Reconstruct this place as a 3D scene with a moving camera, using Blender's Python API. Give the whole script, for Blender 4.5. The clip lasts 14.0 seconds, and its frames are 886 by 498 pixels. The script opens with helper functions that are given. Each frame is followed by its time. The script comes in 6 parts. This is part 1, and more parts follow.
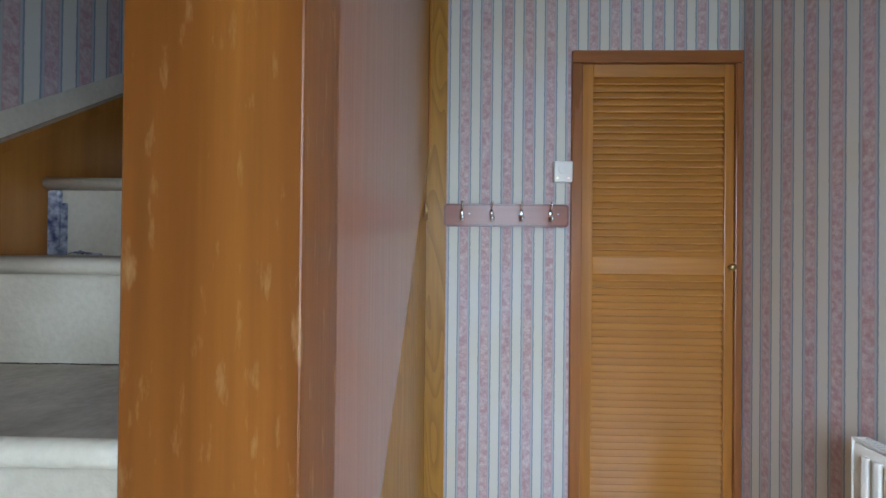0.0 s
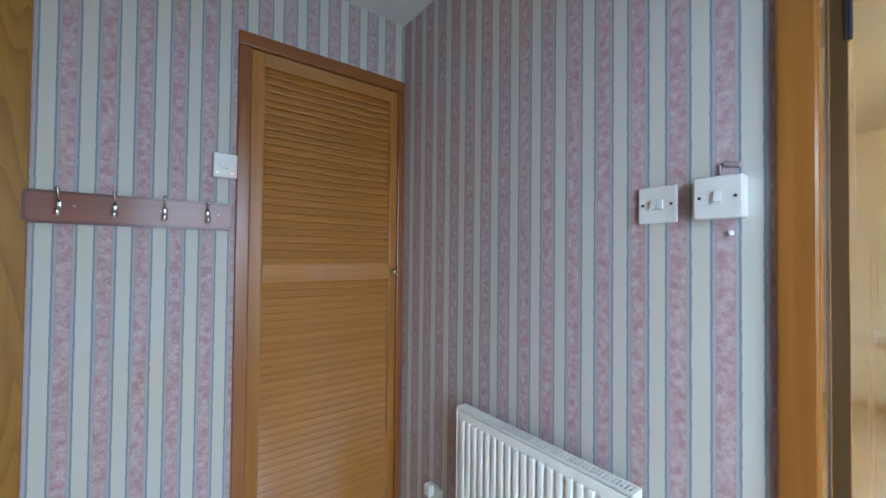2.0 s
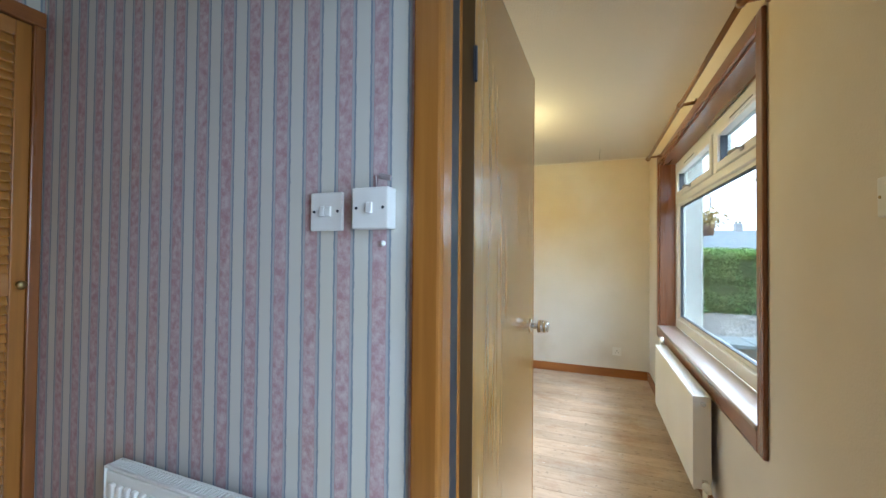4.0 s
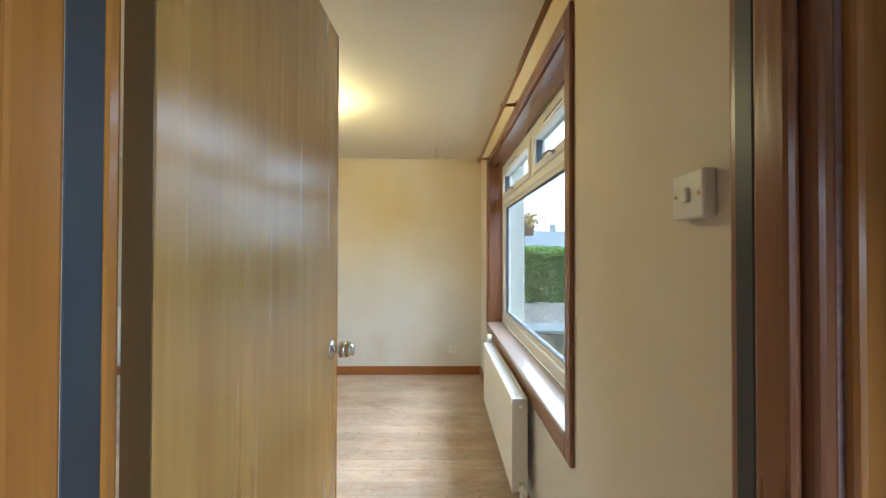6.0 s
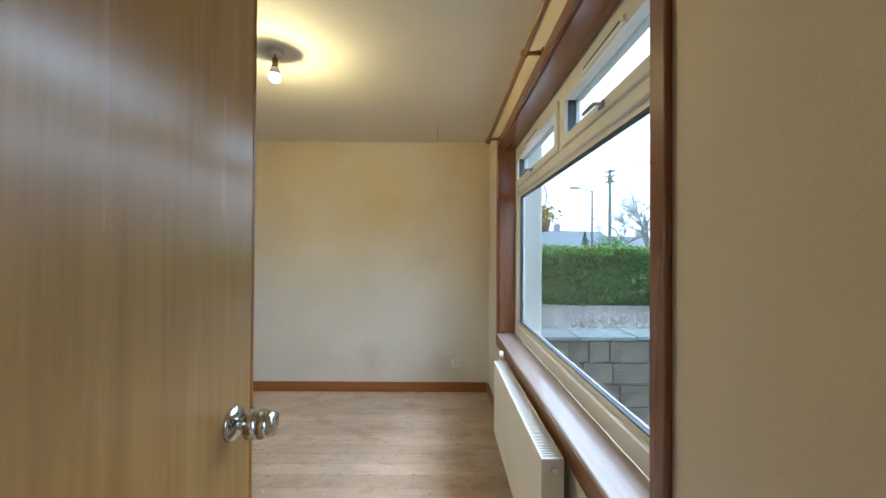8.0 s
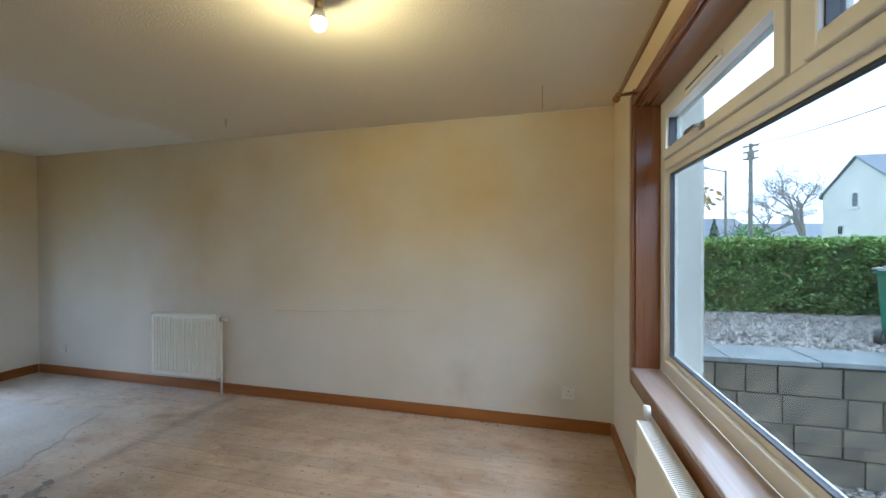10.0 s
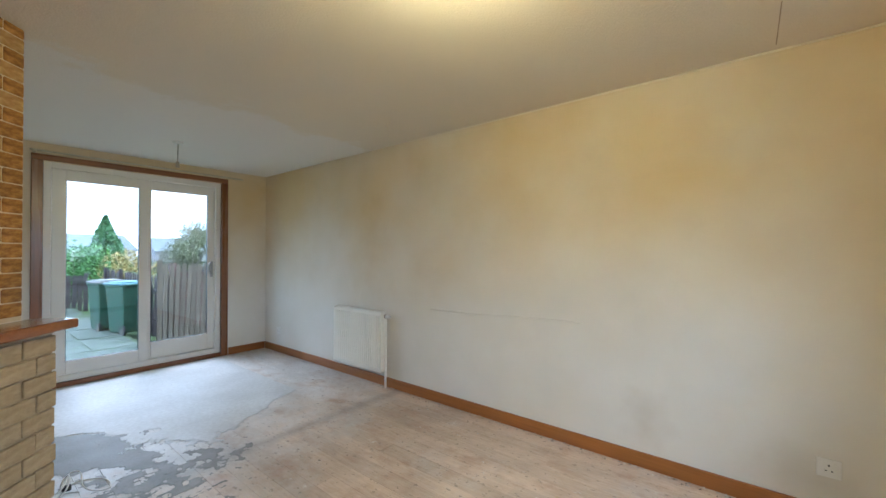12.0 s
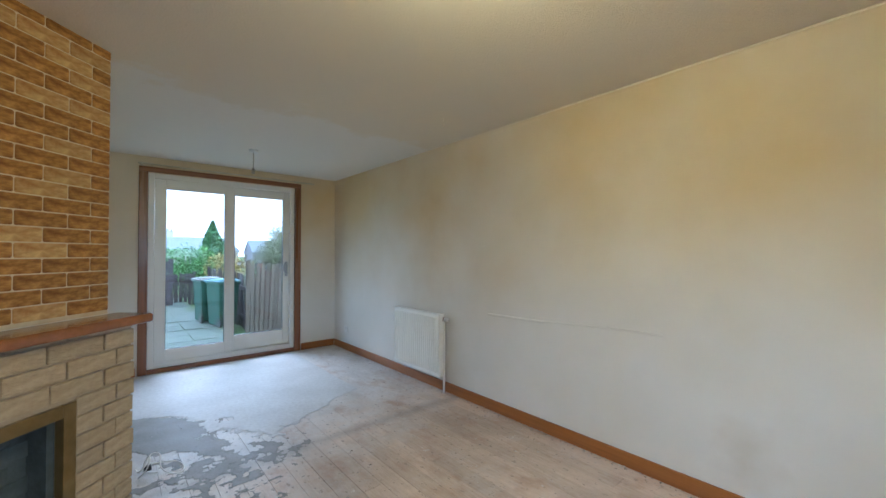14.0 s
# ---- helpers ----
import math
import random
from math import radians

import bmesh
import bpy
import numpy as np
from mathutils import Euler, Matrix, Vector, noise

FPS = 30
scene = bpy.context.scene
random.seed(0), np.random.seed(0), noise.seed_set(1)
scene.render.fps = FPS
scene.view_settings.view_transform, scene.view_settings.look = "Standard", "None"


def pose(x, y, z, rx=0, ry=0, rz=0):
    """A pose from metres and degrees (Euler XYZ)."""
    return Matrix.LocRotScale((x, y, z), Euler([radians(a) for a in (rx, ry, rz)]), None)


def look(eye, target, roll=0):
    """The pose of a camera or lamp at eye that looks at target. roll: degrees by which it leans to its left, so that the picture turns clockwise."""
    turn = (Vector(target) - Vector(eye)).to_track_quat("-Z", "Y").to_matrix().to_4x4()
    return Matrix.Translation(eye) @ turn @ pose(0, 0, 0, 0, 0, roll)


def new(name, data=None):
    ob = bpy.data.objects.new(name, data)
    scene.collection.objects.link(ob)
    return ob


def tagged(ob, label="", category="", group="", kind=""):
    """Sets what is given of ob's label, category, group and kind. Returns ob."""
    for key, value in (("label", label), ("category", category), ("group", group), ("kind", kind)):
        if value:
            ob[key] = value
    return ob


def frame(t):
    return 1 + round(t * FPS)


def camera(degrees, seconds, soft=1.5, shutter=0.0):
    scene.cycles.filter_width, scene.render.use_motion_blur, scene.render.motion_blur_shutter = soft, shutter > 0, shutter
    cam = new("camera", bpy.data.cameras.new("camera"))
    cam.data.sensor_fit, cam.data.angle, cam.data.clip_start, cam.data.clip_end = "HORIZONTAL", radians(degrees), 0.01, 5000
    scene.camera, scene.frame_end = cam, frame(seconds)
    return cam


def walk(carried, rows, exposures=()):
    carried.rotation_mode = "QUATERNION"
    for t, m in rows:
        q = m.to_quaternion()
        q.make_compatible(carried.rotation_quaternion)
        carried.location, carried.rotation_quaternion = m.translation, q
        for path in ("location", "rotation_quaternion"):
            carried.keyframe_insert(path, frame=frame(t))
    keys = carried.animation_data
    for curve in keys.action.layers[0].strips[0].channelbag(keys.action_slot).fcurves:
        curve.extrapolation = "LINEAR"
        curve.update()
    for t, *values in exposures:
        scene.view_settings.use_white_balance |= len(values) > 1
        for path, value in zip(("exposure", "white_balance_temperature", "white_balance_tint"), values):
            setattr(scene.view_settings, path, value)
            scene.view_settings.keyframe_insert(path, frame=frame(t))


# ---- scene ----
cam = camera(98.4, 14.0)
EXPOSURES = [(0, 1.4, 5800, 12), (1, 1.34, 5700, 12), (2, 1.2, 5550, 10), (2.8, 1.22, 5450, 10), (4.2, 0.96, 5400, 9), (6.3, 0.9, 5450, 9), (7.2, 0.8, 5400, 10), (9.3, 0.1, 5150, 12), (10.5, 0.52, 5350, 13), (11.3, 0.76, 5350, 13), (12.5, 0.84, 5200, 12), (14, 0.69, 5020, 12)]
PATH = [
    (0, (0.287, 0.176, 1.213), (0.245, 2.175, 1.224), 0.6),
    (0.5, (0.346, 0.207, 1.234), (0.695, 2.176, 1.247), 0.9),
    (1, (0.432, 0.222, 1.225), (1.12, 2.1, 1.261), 0.9),
    (1.5, (0.492, 0.231, 1.228), (1.468, 1.976, 1.265), 0.6),
    (2, (0.542, 0.22, 1.235), (1.748, 1.815, 1.27), 0.6),
    (2.5, (0.604, 0.189, 1.245), (2.006, 1.615, 1.277), 0.6),
    (3, (0.659, 0.156, 1.254), (2.251, 1.366, 1.283), 0.4),
    (3.5, (0.71, 0.122, 1.257), (2.46, 1.09, 1.29), 0.5),
    (4, (0.77, 0.088, 1.263), (2.636, 0.806, 1.296), 0.5),
    (4.2, (0.803, 0.075, 1.266), (2.703, 0.699, 1.298), 0.3),
    (6.3, (1.158, -0.035, 1.287), (3.158, -0.077, 1.311), 0.2),
    (6.5, (1.186, -0.038, 1.281), (3.185, -0.076, 1.307), 0.3),
    (7, (1.304, -0.048, 1.271), (3.304, -0.073, 1.292), 0.2),
    (7.2, (1.366, -0.039, 1.267), (3.365, -0.074, 1.287), 0.2),
    (9.3, (2.146, -0.05, 1.318), (4.132, 0.187, 1.314), 0.1),
    (9.5, (2.2, -0.031, 1.326), (4.176, 0.273, 1.314), -0.1),
    (10, (2.327, 0.007, 1.333), (4.264, 0.506, 1.314), -0.2),
    (10.5, (2.432, 0.034, 1.327), (4.3, 0.748, 1.313), -0.3),
    (11, (2.512, 0.068, 1.299), (4.291, 0.982, 1.305), -0.2),
    (11.5, (2.604, 0.091, 1.276), (4.275, 1.189, 1.291), -0.2),
    (12, (2.662, 0.109, 1.281), (4.224, 1.359, 1.298), -0.0),
    (12.5, (2.731, 0.116, 1.279), (4.19, 1.484, 1.299), 0.1),
    (13, (2.791, 0.12, 1.276), (4.171, 1.568, 1.3), 0.1),
    (13.5, (2.83, 0.123, 1.277), (4.159, 1.617, 1.301), 0.1),
    (14, (2.849, 0.13, 1.277), (4.151, 1.648, 1.301), 0.1),
]
walk(cam, [(t, look(eye, target, roll)) for t, eye, target, roll in PATH], EXPOSURES)

# ---------------------------------------------------------------- world and lights
world = bpy.data.worlds.new("overcast_sky")
scene.world = world
world.use_nodes = True
wn, wl = world.node_tree.nodes, world.node_tree.links
sky = wn.new("ShaderNodeTexSky")
sky.sky_type = 'NISHITA'
sky.sun_disc = False
sky.sun_elevation, sky.sun_rotation = radians(38), radians(150)
sky.dust_density, sky.air_density = 6.0, 1.5
cloud = wn.new("ShaderNodeMixRGB")
cloud.inputs[0].default_value = 0.82
cloud.inputs[2].default_value = (27.0, 31.0, 35.0, 1)
wl.new(sky.outputs[0], cloud.inputs[1])
background = wn["Background"]
background.inputs[1].default_value = 0.205
wl.new(cloud.outputs[0], background.inputs[0])

sun = new("sun", bpy.data.lights.new("sun", 'SUN'))
sun.data.energy, sun.data.angle, sun.data.color = 0.7, radians(25), (1.0, 0.96, 0.9)
sun.matrix_world = look((0, 0, 20), (-5, 8, 10))

bulb_light = new("bulb_light", bpy.data.lights.new("bulb_light", 'POINT'))
bulb_light.data.energy, bulb_light.data.color, bulb_light.data.shadow_soft_size = 24.0, (1.0, 0.80, 0.36), 0.022
bulb_light.location = (3.6, 0.81, 2.162)

# unseen lamp added outside to boost sky light through the patio door
patio_fill = new("patio_fill_daylight", bpy.data.lights.new("patio_fill_daylight", 'AREA'))
patio_fill.data.shape, patio_fill.data.size, patio_fill.data.size_y = 'RECTANGLE', 1.5, 1.2
patio_fill.data.energy, patio_fill.data.color = 84.0, (0.95, 0.97, 1.0)
patio_fill.matrix_world = look((3.87, 6.9, 3.2), (3.87, 4.2, 0.3))

# extra lamp, out of view, added to the sky light at the front window
window_fill = new("window_fill_daylight", bpy.data.lights.new("window_fill_daylight", 'AREA'))
window_fill.data.shape, window_fill.data.size, window_fill.data.size_y = 'RECTANGLE', 2.2, 1.2
window_fill.data.energy, window_fill.data.color = 75.0, (0.88, 0.95, 1.0)
window_fill.matrix_world = look((3.5, -2.0, 3.1), (3.6, 0.9, 0.5))

# daylight through the glazed front door behind the walker
door_sky = new("front_door_daylight", bpy.data.lights.new("front_door_daylight", 'AREA'))
door_sky.data.shape, door_sky.data.size, door_sky.data.size_y = 'RECTANGLE', 0.66, 1.55
door_sky.data.energy, door_sky.data.color = 9.6, (0.74, 0.87, 1.0)
door_sky.matrix_world = look((0.80, -0.56, 1.0), (0.80, 1.0, 0.25))

# ---------------------------------------------------------------- materials
MATS = {}


def mat(name, color, rough=0.6, metal=0.0, color2=None, scale=8.0, bump=0.0, bump_scale=60.0, stretch=(1, 1, 1), rand=0.0,
        fine=0.0, coat=0.0, spec=0.5, rough_var=0.0, span=(0.32, 0.68)):
    """A surface with two scales of variation: broad patches (color to color2) and fine grain, with bump and random tint per object."""
    m = bpy.data.materials.new(name)
    m.use_nodes = True
    n, l = m.node_tree.nodes, m.node_tree.links
    b = n["Principled BSDF"]
    b.inputs["Roughness"].default_value, b.inputs["Metallic"].default_value = rough, metal
    b.inputs["Coat Weight"].default_value = coat
    b.inputs["Coat Roughness"].default_value = 0.12
    b.inputs["Specular IOR Level"].default_value = spec
    tc, mp = n.new("ShaderNodeTexCoord"), n.new("ShaderNodeMapping")
    mp.inputs["Scale"].default_value = stretch
    l.new(tc.outputs["Object"], mp.inputs["Vector"])
    vec = mp.outputs["Vector"]
    broad = n.new("ShaderNodeTexNoise")
    broad.inputs["Scale"].default_value, broad.inputs["Detail"].default_value = scale, 5
    l.new(vec, broad.inputs["Vector"])
    ramp = n.new("ShaderNodeValToRGB")
    c2 = color2 or tuple(c * 0.86 for c in color)
    ramp.color_ramp.elements[0].position, ramp.color_ramp.elements[1].position = span
    ramp.color_ramp.elements[0].color, ramp.color_ramp.elements[1].color = (*c2, 1), (*color, 1)
    l.new(broad.outputs["Fac"], ramp.inputs["Fac"])
    out = ramp.outputs["Color"]
    grain = n.new("ShaderNodeTexNoise")
    grain.inputs["Scale"].default_value, grain.inputs["Detail"].default_value = bump_scale, 4
    l.new(vec, grain.inputs["Vector"])
    if fine:
        mix = n.new("ShaderNodeMixRGB")
        mix.blend_type = 'MULTIPLY'
        mix.inputs[0].default_value = fine
        l.new(out, mix.inputs[1])
        gr = n.new("ShaderNodeValToRGB")
        gr.color_ramp.elements[0].position, gr.color_ramp.elements[1].position = 0.3, 0.65
        gr.color_ramp.elements[0].color, gr.color_ramp.elements[1].color = (0.45, 0.42, 0.4, 1), (1, 1, 1, 1)
        l.new(grain.outputs["Fac"], gr.inputs["Fac"])
        l.new(gr.outputs["Color"], mix.inputs[2])
        out = mix.outputs["Color"]
    if rand:
        info, hsv = n.new("ShaderNodeObjectInfo"), n.new("ShaderNodeHueSaturation")
        vary = n.new("ShaderNodeMapRange")
        vary.inputs["To Min"].default_value, vary.inputs["To Max"].default_value = 1 - rand, 1 + rand
        l.new(info.outputs["Random"], vary.inputs["Value"])
        l.new(vary.outputs["Result"], hsv.inputs["Value"])
        l.new(out, hsv.inputs["Color"])
        out = hsv.outputs["Color"]
    l.new(out, b.inputs["Base Color"])
    if rough_var:
        rr = n.new("ShaderNodeMapRange")
        rr.inputs["To Min"].default_value, rr.inputs["To Max"].default_value = rough - rough_var, rough + rough_var
        l.new(broad.outputs["Fac"], rr.inputs["Value"])
        l.new(rr.outputs["Result"], b.inputs["Roughness"])
    if bump:
        bp = n.new("ShaderNodeBump")
        bp.inputs["Strength"].default_value, bp.inputs["Distance"].default_value = bump, 0.01
        l.new(grain.outputs["Fac"], bp.inputs["Height"])
        l.new(bp.outputs["Normal"], b.inputs["Normal"])
    MATS[name] = m
    return m


def wood(name, light, dark, axis=2, rough=0.3, coat=0.0, ring=9.0, rand=0.0):
    """Varnished wood with its grain along one axis: long streaks, and broad figure."""
    stretch = [ring, ring, ring]
    stretch[axis] = ring * 0.045
    m = mat(name, light, rough, color2=dark, scale=1.4, bump=0.08, bump_scale=9.0, stretch=stretch, fine=0.28, coat=coat, rand=rand, rough_var=0.06)
    return m


def wallpaper(name, axis, phase):
    """Striped wallpaper: cream, a thin blue-grey line, mottled pink, a thin blue-grey line; the stripes follow one world axis."""
    m = bpy.data.materials.new(name)
    m.use_nodes = True
    n, l = m.node_tree.nodes, m.node_tree.links
    b = n["Principled BSDF"]
    b.inputs["Roughness"].default_value = 0.62
    b.inputs["Specular IOR Level"].default_value = 0.3
    tc, sep = n.new("ShaderNodeTexCoord"), n.new("ShaderNodeSeparateXYZ")
    l.new(tc.outputs["Object"], sep.inputs[0])
    wob = n.new("ShaderNodeTexNoise")
    wob.inputs["Scale"].default_value = 70
    l.new(tc.outputs["Object"], wob.inputs["Vector"])
    jit = n.new("ShaderNodeMath")
    jit.operation = 'MULTIPLY_ADD'
    jit.inputs[1].default_value = 0.004
    l.new(wob.outputs["Fac"], jit.inputs[0])
    l.new(sep.outputs[axis], jit.inputs[2])
    add = n.new("ShaderNodeMath")
    add.operation = 'ADD'
    add.inputs[1].default_value = 20 * PERIOD - phase
    l.new(jit.outputs[0], add.inputs[0])
    div = n.new("ShaderNodeMath")
    div.operation = 'DIVIDE'
    div.inputs[1].default_value = PERIOD
    l.new(add.outputs[0], div.inputs[0])
    fr = n.new("ShaderNodeMath")
    fr.operation = 'FRACT'
    l.new(div.outputs[0], fr.inputs[0])
    ramp = n.new("ShaderNodeValToRGB")
    ramp.color_ramp.interpolation = 'CONSTANT'
    el = ramp.color_ramp.elements
    cream, blue, pink, pale = (0.61, 0.60, 0.55, 1), (0.24, 0.285, 0.34, 1), (0.425, 0.265, 0.285, 1), (0.41, 0.42, 0.445, 1)
    el[0].position, el[0].color = 0.0, pink
    el[1].position, el[1].color = 0.19, pale
    for p, c in ((0.255, blue), (0.305, cream), (0.695, blue), (0.745, pale), (0.81, pink)):
        e = el.new(p)
        e.color = c
    l.new(fr.outputs[0], ramp.inputs["Fac"])
    mott = n.new("ShaderNodeTexNoise")
    mott.inputs["Scale"].default_value, mott.inputs["Detail"].default_value, mott.inputs["Roughness"].default_value = 55, 5, 0.7
    l.new(tc.outputs["Object"], mott.inputs["Vector"])
    mr = n.new("ShaderNodeValToRGB")
    mr.color_ramp.elements[0].position, mr.color_ramp.elements[1].position = 0.35, 0.62
    mr.color_ramp.elements[0].color, mr.color_ramp.elements[1].color = (0.85, 0.85, 0.85, 1), (0, 0, 0, 1)
    l.new(mott.outputs["Fac"], mr.inputs["Fac"])
    isp = n.new("ShaderNodeMapRange")
    isp.interpolation_type = 'LINEAR'
    dist = n.new("ShaderNodeMath")
    dist.operation = 'PINGPONG'
    dist.inputs[1].default_value = 0.5
    l.new(fr.outputs[0], dist.inputs[0])
    isp.inputs["From Min"].default_value, isp.inputs["From Max"].default_value = 0.19, 0.17
    l.new(dist.outputs[0], isp.inputs["Value"])
    fac = n.new("ShaderNodeMath")
    fac.operation = 'MULTIPLY'
    l.new(isp.outputs["Result"], fac.inputs[0])
    l.new(mr.outputs["Color"], fac.inputs[1])
    mix = n.new("ShaderNodeMixRGB")
    mix.inputs[2].default_value = (0.60, 0.52, 0.53, 1)
    l.new(fac.outputs[0], mix.inputs[0])
    l.new(ramp.outputs["Color"], mix.inputs[1])
    old = n.new("ShaderNodeTexNoise")
    old.inputs["Scale"].default_value, old.inputs["Detail"].default_value = 2.3, 4
    l.new(tc.outputs["Object"], old.inputs["Vector"])
    orr = n.new("ShaderNodeValToRGB")
    orr.color_ramp.elements[0].position, orr.color_ramp.elements[1].position = 0.35, 0.6
    orr.color_ramp.elements[0].color, orr.color_ramp.elements[1].color = (1, 0.965, 0.88, 1), (1, 1, 1, 1)
    l.new(old.outputs["Fac"], orr.inputs["Fac"])
    mul = n.new("ShaderNodeMixRGB")
    mul.blend_type = 'MULTIPLY'
    mul.inputs[0].default_value = 1
    l.new(mix.outputs["Color"], mul.inputs[1])
    l.new(orr.outputs["Color"], mul.inputs[2])
    l.new(mul.outputs["Color"], b.inputs["Base Color"])
    bp = n.new("ShaderNodeBump")
    bp.inputs["Strength"].default_value, bp.inputs["Distance"].default_value = 0.12, 0.004
    l.new(mott.outputs["Fac"], bp.inputs["Height"])
    l.new(bp.outputs["Normal"], b.inputs["Normal"])
    return m


PERIOD = 0.0865
PAPER_X = wallpaper("striped_wallpaper_back", 0, 0.341)
PAPER_Y = wallpaper("striped_wallpaper_side", 1, 0.49)
TRIM_HALL = wood("orange_red_varnished_frame", (0.33, 0.120, 0.030), (0.21, 0.070, 0.017), 2, 0.28, 0.3)
TRIM_HALL_X = wood("orange_red_varnished_frame_x", (0.33, 0.120, 0.030), (0.21, 0.070, 0.017), 0, 0.28, 0.3)
PLASTER = mat("cream_emulsion", (0.76, 0.735, 0.69), 0.75, color2=(0.68, 0.645, 0.575), scale=1.3, bump=0.10, bump_scale=180)
CEILING = mat("aged_ceiling_paint", (0.79, 0.755, 0.68), 0.8, color2=(0.73, 0.68, 0.58), scale=0.8, bump=0.35, bump_scale=130)
HALL_CEIL = mat("white_ceiling_paint", (0.75, 0.74, 0.72), 0.8, bump=0.2, bump_scale=150)
TRIM = wood("reddish_varnished_trim", (0.27, 0.105, 0.040), (0.17, 0.060, 0.022), 2, 0.28, 0.3)
TRIM_X = wood("reddish_varnished_trim_x", (0.27, 0.105, 0.040), (0.17, 0.060, 0.022), 0, 0.28, 0.3)
SKIRT = wood("orange_varnished_skirting", (0.36, 0.135, 0.030), (0.25, 0.085, 0.018), 1, 0.35, 0.15)
SKIRT_X = wood("orange_varnished_skirting_x", (0.36, 0.135, 0.030), (0.25, 0.085, 0.018), 0, 0.35, 0.15)
CASING = wood("golden_varnished_casing", (0.42, 0.175, 0.032), (0.28, 0.105, 0.018), 2, 0.25, 0.4)
OAK = wood("oak_veneer", (0.44, 0.225, 0.034), (0.33, 0.155, 0.021), 2, 0.42, 0.0, 7)


def figure(m, dark, amount):
    """Cathedral figure of flat-sawn veneer: stretched, wandering growth rings over the grain."""
    n, l = m.node_tree.nodes, m.node_tree.links
    b = n["Principled BSDF"]
    src = b.inputs["Base Color"].links[0].from_socket
    tc, mp, wave, ramp, mix = n.new("ShaderNodeTexCoord"), n.new("ShaderNodeMapping"), n.new("ShaderNodeTexNoise"), n.new("ShaderNodeMath"), n.new("ShaderNodeMixRGB")
    mp.inputs["Scale"].default_value = (9, 9, 1.5)
    l.new(tc.outputs["Object"], mp.inputs["Vector"])
    wave.inputs["Scale"].default_value, wave.inputs["Detail"].default_value = 0.9, 1
    l.new(mp.outputs["Vector"], wave.inputs["Vector"])
    big = n.new("ShaderNodeMath")
    big.operation = 'MULTIPLY'
    big.inputs[1].default_value = 15
    l.new(wave.outputs["Fac"], big.inputs[0])
    ramp.operation = 'FRACT'
    l.new(big.outputs[0], ramp.inputs[0])
    edge = n.new("ShaderNodeMapRange")
    edge.inputs["From Min"].default_value, edge.inputs["From Max"].default_value = 0.45, 1.0
    edge.inputs["To Max"].default_value = amount
    l.new(ramp.outputs[0], edge.inputs["Value"])
    mix.inputs[2].default_value = (*dark, 1)
    l.new(edge.outputs["Result"], mix.inputs[0])
    l.new(src, mix.inputs[1])
    l.new(mix.outputs["Color"], b.inputs["Base Color"])


figure(OAK, (0.20, 0.085, 0.012), 0.6)
PINE = wood("golden_pine", (0.45, 0.185, 0.030), (0.34, 0.130, 0.019), 2, 0.32, 0.15, 8)
PINE_X = wood("golden_pine_slat", (0.50, 0.215, 0.036), (0.39, 0.155, 0.024), 0, 0.24, 1.0, 8, 0.06)
PINE_X.node_tree.nodes["Principled BSDF"].inputs["Coat IOR"].default_value = 1.8
NEWEL = wood("worn_newel_wood", (0.29, 0.100, 0.012), (0.155, 0.046, 0.005), 2, 0.4, 0.0, 7)


def scuffs(m, color, amount):
    """Worn streaks along the grain where the varnish has been rubbed through."""
    n, l = m.node_tree.nodes, m.node_tree.links
    b = n["Principled BSDF"]
    src = b.inputs["Base Color"].links[0].from_socket
    tc, mp, nz, edge, mix = n.new("ShaderNodeTexCoord"), n.new("ShaderNodeMapping"), n.new("ShaderNodeTexNoise"), n.new("ShaderNodeMapRange"), n.new("ShaderNodeMixRGB")
    mp.inputs["Scale"].default_value = (55, 55, 13)
    l.new(tc.outputs["Object"], mp.inputs["Vector"])
    nz.inputs["Scale"].default_value, nz.inputs["Detail"].default_value, nz.inputs["Roughness"].default_value = 1.0, 4, 0.6
    l.new(mp.outputs["Vector"], nz.inputs["Vector"])
    edge.inputs["From Min"].default_value, edge.inputs["From Max"].default_value = 0.58, 0.80
    edge.inputs["To Max"].default_value = amount
    l.new(nz.outputs["Fac"], edge.inputs["Value"])
    mix.inputs[2].default_value = (*color, 1)
    l.new(edge.outputs["Result"], mix.inputs[0])
    l.new(src, mix.inputs[1])
    l.new(mix.outputs["Color"], b.inputs["Base Color"])


scuffs(NEWEL, (0.55, 0.33, 0.14), 0.55)
DOORLEAF = wood("pale_teak_veneer", (0.45, 0.255, 0.070), (0.37, 0.195, 0.048), 2, 0.26, 0.9, 10)
DOORLEAF.node_tree.nodes["Bump"].inputs["Strength"].default_value = 0.02
DOORLEAF.node_tree.nodes["Principled BSDF"].inputs["Coat Roughness"].default_value = 0.2
# dark varnish, with the hinge edge's shade in the colour too
DARKEDGE = wood("dark_varnished_shaded_edge", (0.125, 0.070, 0.026), (0.085, 0.046, 0.017), 2, 0.35, 0.2)
GLOSS = wood("glossy_brown_panel", (0.25, 0.078, 0.016), (0.22, 0.067, 0.014), 2, 0.3, 1.0, 5)
GLOSS.node_tree.nodes["Principled BSDF"].inputs["Coat Roughness"].default_value = 0.26
MANTEL = wood("varnished_mantel", (0.33, 0.125, 0.040), (0.22, 0.075, 0.022), 0, 0.2, 0.6, 6)
# base paled and greyed to carry the sky reflected in the varnish
SILL = wood("sky_pale_varnished_sill", (0.46, 0.38, 0.335), (0.36, 0.28, 0.24), 0, 0.34, 1.0)
HOOKWOOD = wood("pinkish_mahogany", (0.33, 0.110, 0.058), (0.22, 0.066, 0.034), 0, 0.35, 0.2, 6)
